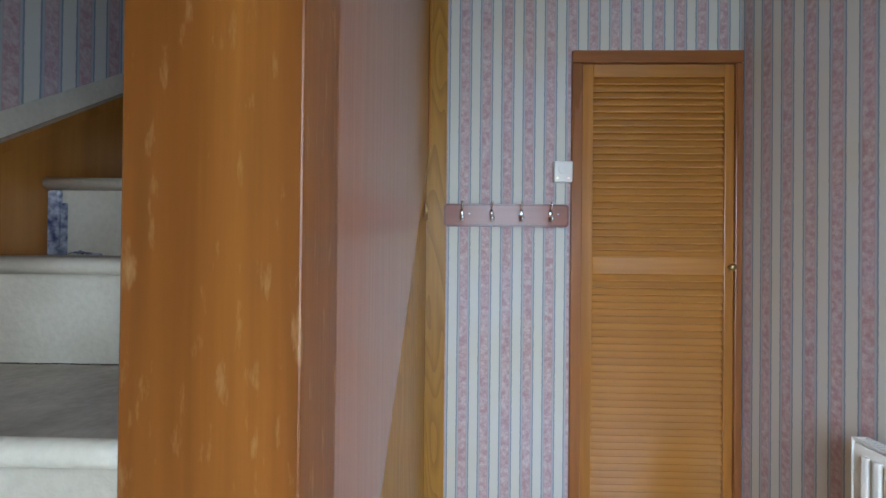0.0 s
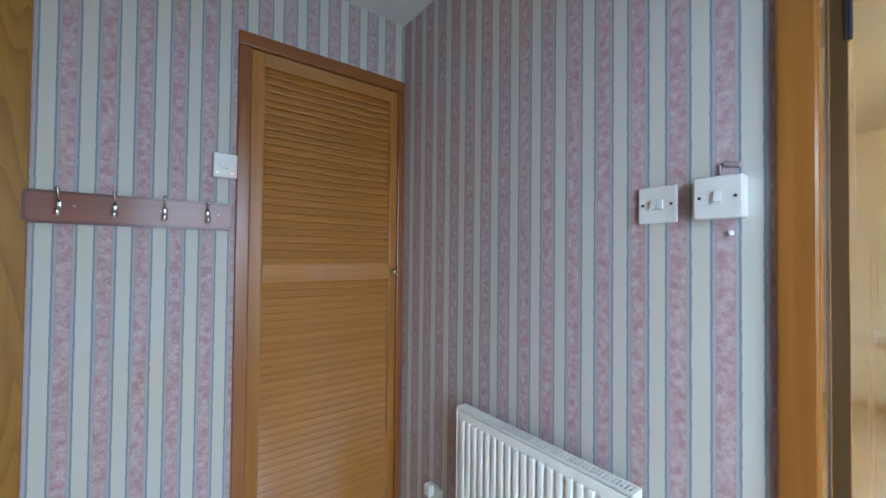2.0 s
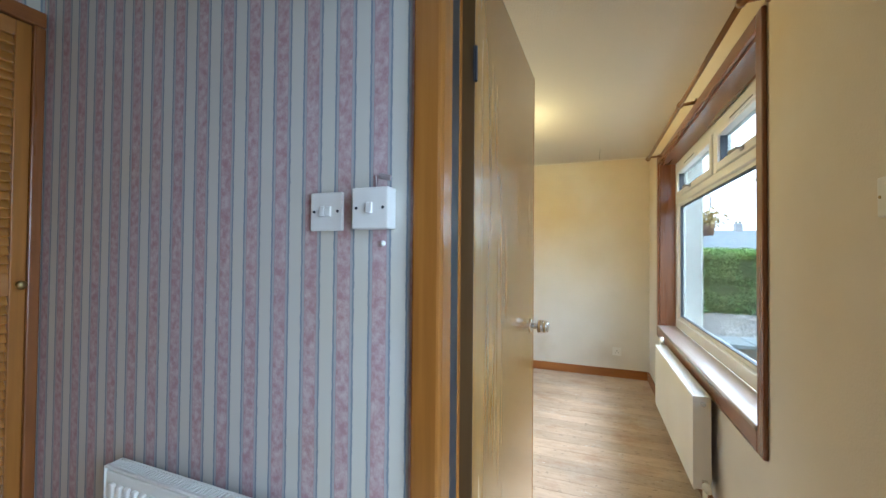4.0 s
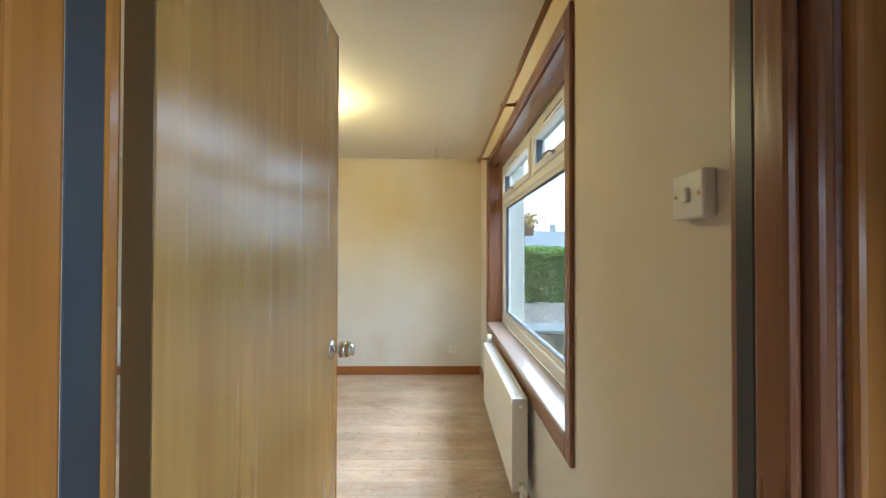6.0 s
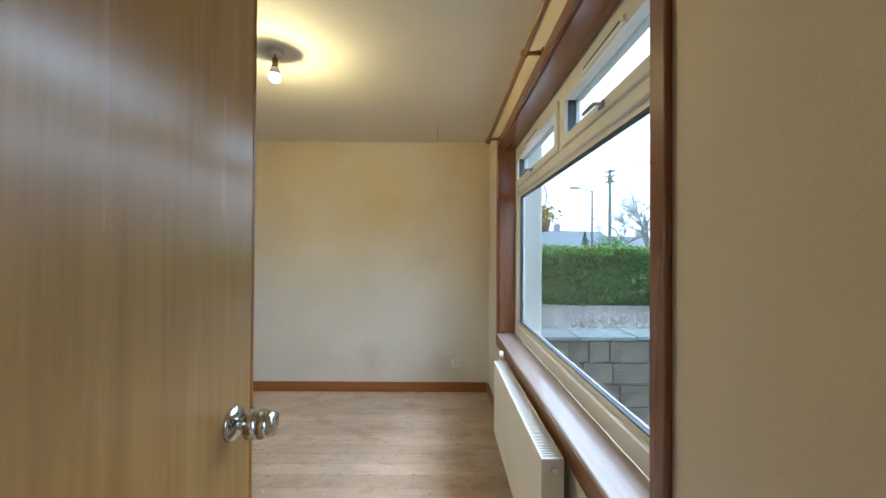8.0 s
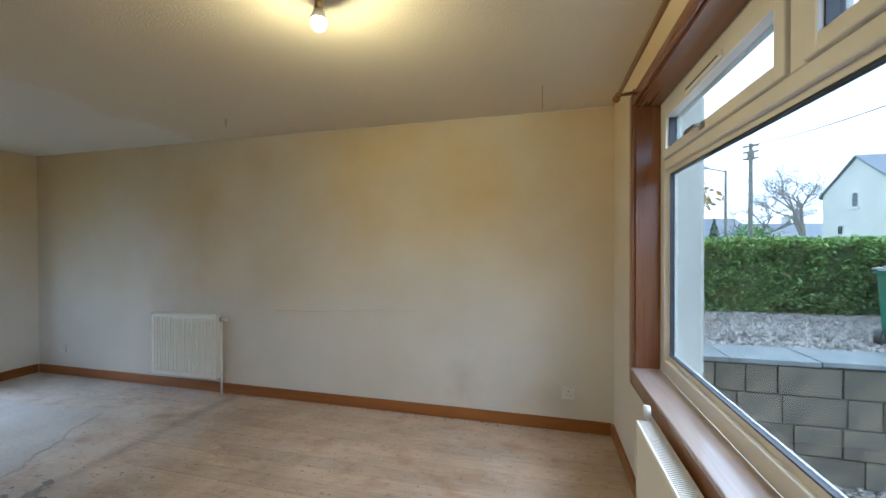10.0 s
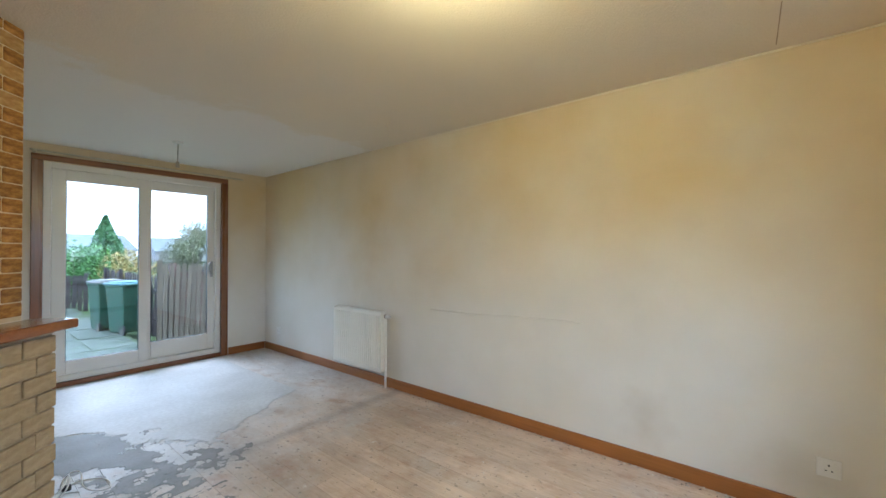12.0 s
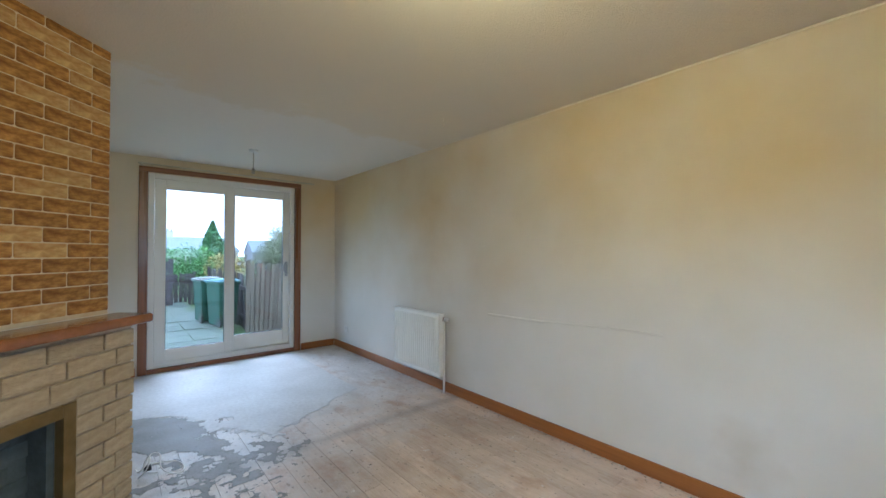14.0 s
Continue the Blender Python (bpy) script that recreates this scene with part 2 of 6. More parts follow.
REDEDGE = wood("red_stained_edge", (0.20, 0.045, 0.022), (0.13, 0.030, 0.015), 0, 0.35, 0.2, 6)
POLEWOOD = wood("varnished_pole", (0.36, 0.180, 0.050), (0.25, 0.110, 0.028), 0, 0.3, 0.3)
UPVC = mat("white_upvc", (0.78, 0.76, 0.72), 0.3, color2=(0.74, 0.71, 0.65), scale=2)
WHITE = mat("white_plastic", (0.78, 0.77, 0.74), 0.35, color2=(0.72, 0.70, 0.65), scale=9)
ENAMEL = mat("cream_radiator_enamel", (0.88, 0.87, 0.81), 0.45, color2=(0.85, 0.83, 0.77), scale=4)
STEP = mat("cream_painted_step", (0.66, 0.62, 0.50), 0.5, color2=(0.55, 0.50, 0.39), scale=7, bump=0.15, bump_scale=90, fine=0.15)
TREAD = mat("worn_tread_paint", (0.50, 0.45, 0.37), 0.6, color2=(0.36, 0.31, 0.25), scale=9, bump=0.2, bump_scale=80, fine=0.3)
CHROME = mat("chrome", (0.75, 0.74, 0.72), 0.12, 1.0, color2=(0.65, 0.63, 0.60))
BRASS = mat("aged_brass", (0.45, 0.33, 0.14), 0.35, 1.0, color2=(0.32, 0.22, 0.09), scale=30)
# near-black for seals and small dark parts, and for painted shade
DARK = mat("dark_seal_and_shade", (0.035, 0.04, 0.05), 0.45)
METAL = mat("steel", (0.42, 0.42, 0.42), 0.35, 1.0)
RUBBER = mat("black_rubber", (0.02, 0.02, 0.022), 0.6)
SOOT = mat("sooty_firebrick", (0.085, 0.105, 0.105), 0.8, color2=(0.035, 0.045, 0.046), scale=9, bump=0.4, bump_scale=60)
FRAMEBRASS = mat("dull_brass_frame", (0.30, 0.215, 0.09), 0.35, 0.8, color2=(0.22, 0.15, 0.06), scale=14)
STONE = mat("buff_split_stone", (0.49, 0.385, 0.24), 0.8, color2=(0.35, 0.265, 0.155), scale=9, bump=0.8, bump_scale=34, stretch=(1, 1, 2.4), rand=0.09, fine=0.18)
BUFFJOINT = mat("buff_mortar", (0.43, 0.335, 0.22), 0.9, bump=0.4, bump_scale=120)
PRINTED = mat("faux_brick_print", (0.53, 0.275, 0.062), 0.5, color2=(0.20, 0.070, 0.010), scale=15, bump=0.3, bump_scale=70, stretch=(1, 1, 2.4), rand=0.10, fine=0.30, span=(0.38, 0.66))
PRINTED2 = mat("pale_faux_brick_print", (0.62, 0.42, 0.17), 0.5, color2=(0.35, 0.155, 0.032), scale=15, bump=0.3, bump_scale=40, stretch=(1, 1, 2.0), rand=0.12, fine=0.35, span=(0.34, 0.64))
PALEJOINT = mat("cream_printed_mortar", (0.68, 0.59, 0.41), 0.6, color2=(0.58, 0.48, 0.30), scale=12)


def warm_glow_tint(m, tint, z0, z1, most):
    """Warm bulb light put into the paint colour: a patchy yellow-brown tint, stronger the higher up the wall."""
    n, l = m.node_tree.nodes, m.node_tree.links
    b = n["Principled BSDF"]
    src = b.inputs["Base Color"].links[0].from_socket
    tc, sep, up, nz, mul, mix = n.new("ShaderNodeTexCoord"), n.new("ShaderNodeSeparateXYZ"), n.new("ShaderNodeMapRange"), n.new("ShaderNodeTexNoise"), n.new("ShaderNodeMath"), n.new("ShaderNodeMixRGB")
    l.new(tc.outputs["Object"], sep.inputs[0])
    l.new(sep.outputs[2], up.inputs["Value"])
    up.inputs["From Min"].default_value, up.inputs["From Max"].default_value = z0, z1
    up.inputs["To Max"].default_value = most
    l.new(tc.outputs["Object"], nz.inputs["Vector"])
    nz.inputs["Scale"].default_value, nz.inputs["Detail"].default_value = 0.8, 6
    spread = n.new("ShaderNodeMapRange")
    spread.inputs["From Min"].default_value, spread.inputs["From Max"].default_value = 0.3, 0.65
    spread.inputs["To Min"].default_value, spread.inputs["To Max"].default_value = 0.25, 1.0
    l.new(nz.outputs["Fac"], spread.inputs["Value"])
    mul.operation = 'MULTIPLY'
    l.new(up.outputs["Result"], mul.inputs[0])
    l.new(spread.outputs["Result"], mul.inputs[1])
    mix.blend_type = 'MULTIPLY'
    mix.inputs[2].default_value = (*tint, 1)
    l.new(mul.outputs[0], mix.inputs[0])
    l.new(src, mix.inputs[1])
    l.new(mix.outputs["Color"], b.inputs["Base Color"])


# the same patchy warm tint over the whole ceiling
warm_glow_tint(CEILING, (0.97, 0.86, 0.66), 0.0, 1.0, 0.7)


def newer_paint(m, y0, color):
    """A later, paler coat on the part of the ceiling past a ragged line."""
    n, l = m.node_tree.nodes, m.node_tree.links
    b = n["Principled BSDF"]
    src = b.inputs["Base Color"].links[0].from_socket
    tc, sep, nz, add, edge, mix = n.new("ShaderNodeTexCoord"), n.new("ShaderNodeSeparateXYZ"), n.new("ShaderNodeTexNoise"), n.new("ShaderNodeMath"), n.new("ShaderNodeMapRange"), n.new("ShaderNodeMixRGB")
    l.new(tc.outputs["Object"], sep.inputs[0])
    nz.inputs["Scale"].default_value, nz.inputs["Detail"].default_value, nz.inputs["Roughness"].default_value = 1.6, 7, 0.65
    l.new(tc.outputs["Object"], nz.inputs["Vector"])
    add.operation = 'MULTIPLY_ADD'
    add.inputs[1].default_value = 1.5
    l.new(nz.outputs["Fac"], add.inputs[0])
    l.new(sep.outputs[1], add.inputs[2])
    edge.inputs["From Min"].default_value, edge.inputs["From Max"].default_value = y0 + 0.70, y0 + 0.84
    edge.inputs["To Max"].default_value = 0.7
    l.new(add.outputs[0], edge.inputs["Value"])
    l.new(edge.outputs["Result"], mix.inputs[0])
    l.new(src, mix.inputs[1])
    mix.inputs[2].default_value = (*color, 1)
    l.new(mix.outputs["Color"], b.inputs["Base Color"])


newer_paint(CEILING, 2.95, (0.80, 0.77, 0.71))
# bulb's yellow glow painted into the upper walls
warm_glow_tint(PLASTER, (0.92, 0.72, 0.40), 0.55, 1.7, 0.95)


def blot(m, y0, z0, ry, rz, color, amount):
    """A soft brownish scuff with an uneven outline, at one place on the long wall."""
    n, l = m.node_tree.nodes, m.node_tree.links
    b = n["Principled BSDF"]
    src = b.inputs["Base Color"].links[0].from_socket
    tc, mp, ln, nz, add, edge, mix = n.new("ShaderNodeTexCoord"), n.new("ShaderNodeMapping"), n.new("ShaderNodeVectorMath"), n.new("ShaderNodeTexNoise"), n.new("ShaderNodeMath"), n.new("ShaderNodeMapRange"), n.new("ShaderNodeMixRGB")
    mp.vector_type = 'TEXTURE'
    mp.inputs["Location"].default_value = (5.2, y0, z0)
    mp.inputs["Scale"].default_value = (0.2, ry, rz)
    l.new(tc.outputs["Object"], mp.inputs["Vector"])
    ln.operation = 'LENGTH'
    l.new(mp.outputs["Vector"], ln.inputs[0])
    nz.inputs["Scale"].default_value, nz.inputs["Detail"].default_value = 7, 6
    l.new(tc.outputs["Object"], nz.inputs["Vector"])
    add.operation = 'MULTIPLY_ADD'
    add.inputs[1].default_value = 1.4
    l.new(nz.outputs["Fac"], add.inputs[0])
    l.new(ln.outputs["Value"], add.inputs[2])
    edge.inputs["From Min"].default_value, edge.inputs["From Max"].default_value = 1.7, 0.7
    edge.inputs["To Max"].default_value = amount
    l.new(add.outputs[0], edge.inputs["Value"])
    mix.blend_type = 'MULTIPLY'
    mix.inputs[2].default_value = (*color, 1)
    l.new(edge.outputs["Result"], mix.inputs[0])
    l.new(src, mix.inputs[1])
    l.new(mix.outputs["Color"], b.inputs["Base Color"])


blot(PLASTER, 0.60, 0.24, 0.16, 0.26, (0.66, 0.58, 0.46), 0.42)
blot(PLASTER, -0.05, 0.20, 0.30, 0.16, (0.72, 0.66, 0.56), 0.35)
blot(PLASTER, 3.05, 1.05, 0.40, 0.75, (0.80, 0.70, 0.56), 0.3)


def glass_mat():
    """A thin pane: lets light straight through, tinted grey to dim the view outside, and mirrors by the Fresnel law."""
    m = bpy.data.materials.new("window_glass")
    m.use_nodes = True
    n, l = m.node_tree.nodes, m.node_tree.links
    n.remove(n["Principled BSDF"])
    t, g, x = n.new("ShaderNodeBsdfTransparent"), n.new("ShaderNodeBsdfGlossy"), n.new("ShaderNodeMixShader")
    # grey added to the clear glass to tone down the bright outside
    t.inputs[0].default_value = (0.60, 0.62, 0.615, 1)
    g.inputs["Roughness"].default_value = 0.02
    w, p, f = n.new("ShaderNodeLayerWeight"), n.new("ShaderNodeMath"), n.new("ShaderNodeMath")
    p.operation, f.operation = 'POWER', 'MULTIPLY_ADD'
    p.inputs[1].default_value = 5.0
    f.inputs[1].default_value, f.inputs[2].default_value = 0.5, 0.045
    l.new(w.outputs["Facing"], p.inputs[0])
    l.new(p.outputs[0], f.inputs[0])
    l.new(f.outputs[0], x.inputs[0])
    l.new(t.outputs[0], x.inputs[1])
    l.new(g.outputs[0], x.inputs[2])
    l.new(x.outputs[0], n["Material Output"].inputs["Surface"])
    return m


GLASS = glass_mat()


def glow(name, color, strength):
    m = bpy.data.materials.new(name)
    m.use_nodes = True
    b = m.node_tree.nodes["Principled BSDF"]
    b.inputs["Base Color"].default_value = (1, 0.95, 0.85, 1)
    b.inputs["Emission Color"].default_value = (*color, 1)
    b.inputs["Emission Strength"].default_value = strength
    return m


# ---------------------------------------------------------------- mesh helpers
def put(bm, x0, x1, y0, y1, z0, z1, bev=0.0):
    """Adds a box to a bmesh, with its edges eased by bev."""
    x0, x1, y0, y1, z0, z1 = min(x0, x1), max(x0, x1), min(y0, y1), max(y0, y1), min(z0, z1), max(z0, z1)
    r = bmesh.ops.create_cube(bm, size=1)
    vs = r["verts"]
    for v in vs:
        v.co = ((x0 + x1) / 2 + v.co.x * (x1 - x0), (y0 + y1) / 2 + v.co.y * (y1 - y0), (z0 + z1) / 2 + v.co.z * (z1 - z0))
    if bev:
        es = list({e for v in vs for e in v.link_edges})
        bmesh.ops.bevel(bm, geom=es, offset=bev, segments=2, profile=0.5, affect='EDGES')


def box(x0, x1, y0, y1, z0, z1, bev=0.0):
    bm = bmesh.new()
    put(bm, x0, x1, y0, y1, z0, z1, bev)
    return bm


def boxes(*rows):
    bm = bmesh.new()
    for r in rows:
        put(bm, *r)
    return bm


def rod(bm, a, b, r, r2=None, seg=12):
    """Adds a round bar from a to b."""
    a, b = Vector(a), Vector(b)
    m = Matrix.Translation((a + b) / 2) @ (b - a).to_track_quat('Z', 'Y').to_matrix().to_4x4()
    bmesh.ops.create_cone(bm, cap_ends=True, segments=seg, radius1=r, radius2=r if r2 is None else r2, depth=(b - a).length, matrix=m)


def ball(bm, c, r, sx=1, sy=1, sz=1, seg=14):
    bmesh.ops.create_uvsphere(bm, u_segments=seg, v_segments=seg // 2 + 2, radius=r, matrix=Matrix.Translation(c) @ Matrix.Diagonal((sx, sy, sz, 1)))


def prism(outline, axis, a, b):
    """A solid from an outline of 2D points, drawn out along one axis from a to b."""
    bm = bmesh.new()

    def at(p, w):
        q = [p[0], p[1]]
        q.insert(axis, w)
        return bm.verts.new(q)
    lo, hi = [at(p, a) for p in outline], [at(p, b) for p in outline]
    bm.faces.new(lo)
    bm.faces.new(hi)
    for i in range(len(lo)):
        j = (i + 1) % len(lo)
        bm.faces.new((lo[i], lo[j], hi[j], hi[i]))
    bmesh.ops.recalc_face_normals(bm, faces=bm.faces)
    return bm


def mesh_of(name, bm, material, smooth=False):
    me = bpy.data.meshes.new(name)
    bm.to_mesh(me)
    bm.free()
    me.materials.append(material)
    if smooth:
        me.polygons.foreach_set("use_smooth", [True] * len(me.polygons))
    return me


def part(name, bm, material, parent=None, label="", smooth=False):
    """Links a bmesh as one mesh object under a thing or a part."""
    ob = new(name, mesh_of(name, bm, material, smooth))
    if parent is not None:
        ob.parent = parent
        ob.matrix_parent_inverse = parent.matrix_world.inverted() if parent.matrix_world != Matrix() else Matrix()
    if label:
        tagged(ob, label)
    return ob


def thing(name, x, y, z, label, category, group="", kind=""):
    """An empty at a thing's base; its parts are built in world places and follow it."""
    ob = new(name)
    ob.empty_display_size = 0.05
    ob.location = (x, y, z)
    bpy.context.view_layer.update()
    return tagged(ob, label, category, group, kind)


def structure(name, bm, material, label="", smooth=False):
    return tagged(part(name, bm, material, None, label, smooth), kind="structure", category=name.split("_")[0])


def tube(name, points, r, material, parent=None, label="", res=3):
    """A round bent bar or wire through points, as a mesh."""
    cu = bpy.data.curves.new(name, 'CURVE')
    cu.dimensions, cu.bevel_depth, cu.bevel_resolution, cu.resolution_u = '3D', r, res, 6
    sp = cu.splines.new('BEZIER')
    sp.bezier_points.add(len(points) - 1)
    for p, q in zip(sp.bezier_points, points):
        p.co = q
        p.handle_left_type = p.handle_right_type = 'AUTO'
    tmp = bpy.data.objects.new(name, cu)
    me = bpy.data.meshes.new_from_object(tmp)
    bpy.data.objects.remove(tmp)
    me.materials.clear()
    me.materials.append(material)
    me.polygons.foreach_set("use_smooth", [True] * len(me.polygons))
    ob = new(name, me)
    if parent is not None:
        ob.parent = parent
        ob.matrix_parent_inverse = parent.matrix_world.inverted()
    if label:
        tagged(ob, label)
    return ob


# ---------------------------------------------------------------- the large structure
CEIL = 2.296
XW, XP, XE, YS, YN, YL = 1.55, 1.45, 5.20, -0.48, 5.21, 1.735   # partition faces, far wall, window wall, patio wall, louvre wall
DY0, DY1, DZ = -0.378, 0.356, 2.01                                # doorway between hall and living room
WX0, WX1, WZ0, WZ1 = 2.44, 4.58, 0.65, 2.085                     # window opening
PX0, PX1, PZ = 3.10, 4.64, 2.13                                  # patio door opening
OUT = 0.30                                                       # thickness of outer walls

structure("floor", box(XW - 0.1, XE + 0.3, YS - 0.02, YN + 0.02, -0.3, -0.022), DARK, "bare timber subfloor under the boards")
structure("floor_hall", box(-0.8, XP + 0.0, YS - 0.02, 3.5, -0.3, 0.0), STEP, "worn pale hall floor")
structure("ceiling", box(XW - 0.1, XE, YS, YN, CEIL, CEIL + 0.15), CEILING, "aged cream ceiling with a patchy warm tint")
structure("ceiling_hall", box(0.16, XP, YS, YL, CEIL, CEIL + 0.15), HALL_CEIL, "white painted hall ceiling")

# far wall and its neighbours
structure("wall_east", box(XE, XE + 0.25, YS - OUT, YN + OUT, -0.3, CEIL + 0.15), PLASTER, "plain cream painted wall with faint marks")
structure("wall_south", boxes((XW - 0.1, WX0, YS - OUT, YS, -0.3, CEIL + 0.15), (WX1, XE, YS - OUT, YS, -0.3, CEIL + 0.15),
                              (WX0, WX1, YS - OUT, YS, -0.3, WZ0), (WX0, WX1, YS - OUT, YS, WZ1, CEIL + 0.15)), PLASTER, "cream painted wall round the front window")
structure("wall_north", boxes((2.70, PX0, YN, YN + OUT, -0.3, CEIL + 0.15), (PX1, XE, YN, YN + OUT, -0.3, CEIL + 0.15),
                              (PX0, PX1, YN, YN + OUT, PZ, CEIL + 0.15), (PX0, PX1, YN, YN + OUT, -0.3, 0.0)), PLASTER, "cream painted wall round the patio door")
structure("wall_west", boxes((XP + 0.03, XW, DY1, 1.813, 0, CEIL), (XP + 0.03, XW, YS, DY0, 0, CEIL), (XP + 0.03, XW, DY0, DY1, DZ + 0.02, CEIL)), PLASTER, "cream painted partition with the doorway")
structure("wall_hall_east", boxes((XP, XP + 0.027, DY1, YL, 0, CEIL), (XP, XP + 0.027, YS, DY0, 0, CEIL), (XP, XP + 0.027, DY0, DY1, DZ + 0.02, CEIL)), PAPER_Y, "pink and cream striped papered wall")
# corner chimney breast, set diagonally, and the walls behind it
EX, EY = 2.823, 2.697
R2 = math.sqrt(0.5)
BREAST = 1.25


def diag(u, n):
    """Plan point from the breast's right-hand edge: u along its face, n out from it."""
    return (EX + (u + n) * R2, EY + (u - n) * R2)


structure("wall_chimney_breast", prism([diag(0, 0), diag(-BREAST, 0), (XP + 0.03, diag(-BREAST, 0)[1]), (XP + 0.03, YN), (2.70, YN), (2.70, EY + 0.02)], 2, 0, CEIL), PLASTER, "diagonal chimney breast with plain painted returns")

structure("trim_ceiling_bead", box(XE - 0.009, XE, YS + 0.001, 2.55, CEIL - 0.010, CEIL, 0.003), CEILING, "ragged paper edge where the wall meets the ceiling")

# hall: louvre wall, front wall, stairwell
structure("wall_hall_north", boxes((0.17, 0.80, YL, YL + 0.1, 0, CEIL), (1.43, XP + 0.03, YL, YL + 0.1, 0, CEIL), (0.80, 1.43, YL, YL + 0.1, 1.99, CEIL)), PAPER_X, "pink and cream striped papered wall")
# near-black lining puts the shade behind the louvre slats into colour
structure("wall_cupboard", boxes((0.70, 1.5, YL + 0.5, YL + 0.55, 0, CEIL), (0.70, 0.75, YL + 0.1, YL + 0.5, 0, CEIL), (1.43, 1.48, YL + 0.1, YL + 0.5, 0, CEIL), (0.7, 1.5, YL + 0.1, YL + 0.55, CEIL, CEIL + 0.05)), DARK, "inside of a shallow cupboard, coloured near-black as shade")
structure("wall_hall_south", boxes((-0.8, 0.35, YS - OUT, YS, 0, 4.9), (1.25, XP + 0.03, YS - OUT, YS, 0, 4.9), (0.35, 1.25, YS - OUT, YS, 2.2, 4.9)), PAPER_X, "papered wall round the glazed front door")
structure("wall_stair_west", box(-0.85, -0.70, YS - OUT, 3.5, -0.1, 4.9), PAPER_Y, "striped papered stair wall")
structure("wall_stair_end", box(-0.70, 0.17, 3.4, 3.5, 0, 4.9), PAPER_X, "striped papered wall at the top of the stair")
structure("wall_stair_upper", boxes((0.10, 0.16, YS, 0.45, CEIL, 4.9), (0.10, 0.16, 0.45, 3.4, CEIL, 4.9), (0.10, 0.17, YL + 0.1, 3.4, 0, CEIL)), HALL_CEIL, "plain upper stairwell wall")
structure("ceiling_stair", box(-0.85, 0.2, YS - OUT, 3.5, 4.9, 5.0), HALL_CEIL, "plain stairwell ceiling")


# skirting boards
def skirting(name, x0, x1, y0, y1):
    along = 1 if abs(y1 - y0) > abs(x1 - x0) else 0
    structure(name, box(x0, x1, y0, y1, -0.002, 0.088, 0.004), SKIRT if along else SKIRT_X, "orange-brown varnished skirting board")


skirting("baseboard_east", XE - 0.016, XE, YS + 0.016, YN - 0.016)
skirting("baseboard_south", XW + 0.1, XE - 0.0165, YS, YS + 0.016)
skirting("baseboard_north", PX1 + 0.085, XE - 0.0165, YN - 0.016, YN)
skirting("baseboard_north_short", 2.702, PX0 - 0.085, YN - 0.016, YN)
skirting("baseboard_west", XW, XW + 0.016, 0.427, 1.81)

# ---------------------------------------------------------------- hall things
def casing(name, x0, x1, y0, y1, z0, z1, material=None):
    return structure(name, box(x0, x1, y0, y1, z0, z1, 0.006), material or CASING, "varnished wooden door casing")


# louvred cupboard door
def louvre_door():
    d = thing("louvred_door", 1.115, YL, 0.0, "golden pine cupboard door with louvred slats, closed", "door", kind="structure")
    y0, y1 = YL - 0.004, YL + 0.026
    part("stile", box(0.812, 0.857, y0, y1, 0.01, 1.976, 0.003), PINE, d)
    part("stile", box(1.381, 1.418, y0, y1, 0.01, 1.976, 0.003), PINE, d)
    part("rail", box(0.857, 1.381, y0, y1, 1.925, 1.976, 0.002), PINE_X, d)
    part("rail", box(0.857, 1.381, y0 + 0.001, y1, 1.128, 1.196, 0.002), PINE_X, d)
    part("rail", box(0.857, 1.381, y0 + 0.001, y1, 0.01, 0.165, 0.002), PINE_X, d)
    bm = box(0.855, 1.383, -0.0045, 0.0045, -0.0172, 0.0172, 0)
    bmesh.ops.bevel(bm, geom=[e for e in bm.edges if abs(e.verts[0].co.x - e.verts[1].co.x) > 0.1], offset=0.0025, segments=2, profile=0.5, affect='EDGES')
    me = mesh_of("slat", bm, PINE_X)
    for z0, z1, count in ((1.196, 1.925, 26), (0.165, 1.128, 34)):
        step = (z1 - z0) / count
        for i in range(count):
            s = new("slat", me)
            s.parent = d
            s.matrix_parent_inverse = d.matrix_world.inverted()
            s.matrix_basis = pose(0, YL + 0.012, z0 + (i + 0.5) * step, -28)
    bm = bmesh.new()
    rod(bm, (1.40, YL - 0.005, 1.161), (1.40, YL - 0.02, 1.161), 0.006)
    ball(bm, (1.40, YL - 0.026, 1.161), 0.014, 1, 0.7, 1)
    part("knob", bm, BRASS, d, "small dark brass knob", True)


louvre_door()
structure("trim_louvre_left", box(0.768, 0.812, YL - 0.014, YL + 0.03, 0, 1.977, 0.004), TRIM_HALL, "reddish varnished door frame")
structure("trim_louvre_right", box(1.418, XP - 0.002, YL - 0.014, YL + 0.03, 0, 1.977, 0.004), TRIM_HALL, "reddish varnished door frame")
structure("trim_louvre_top", box(0.768, XP - 0.002, YL - 0.015, YL + 0.03, 1.979, 2.028, 0.004), TRIM_HALL_X, "reddish varnished door frame head")


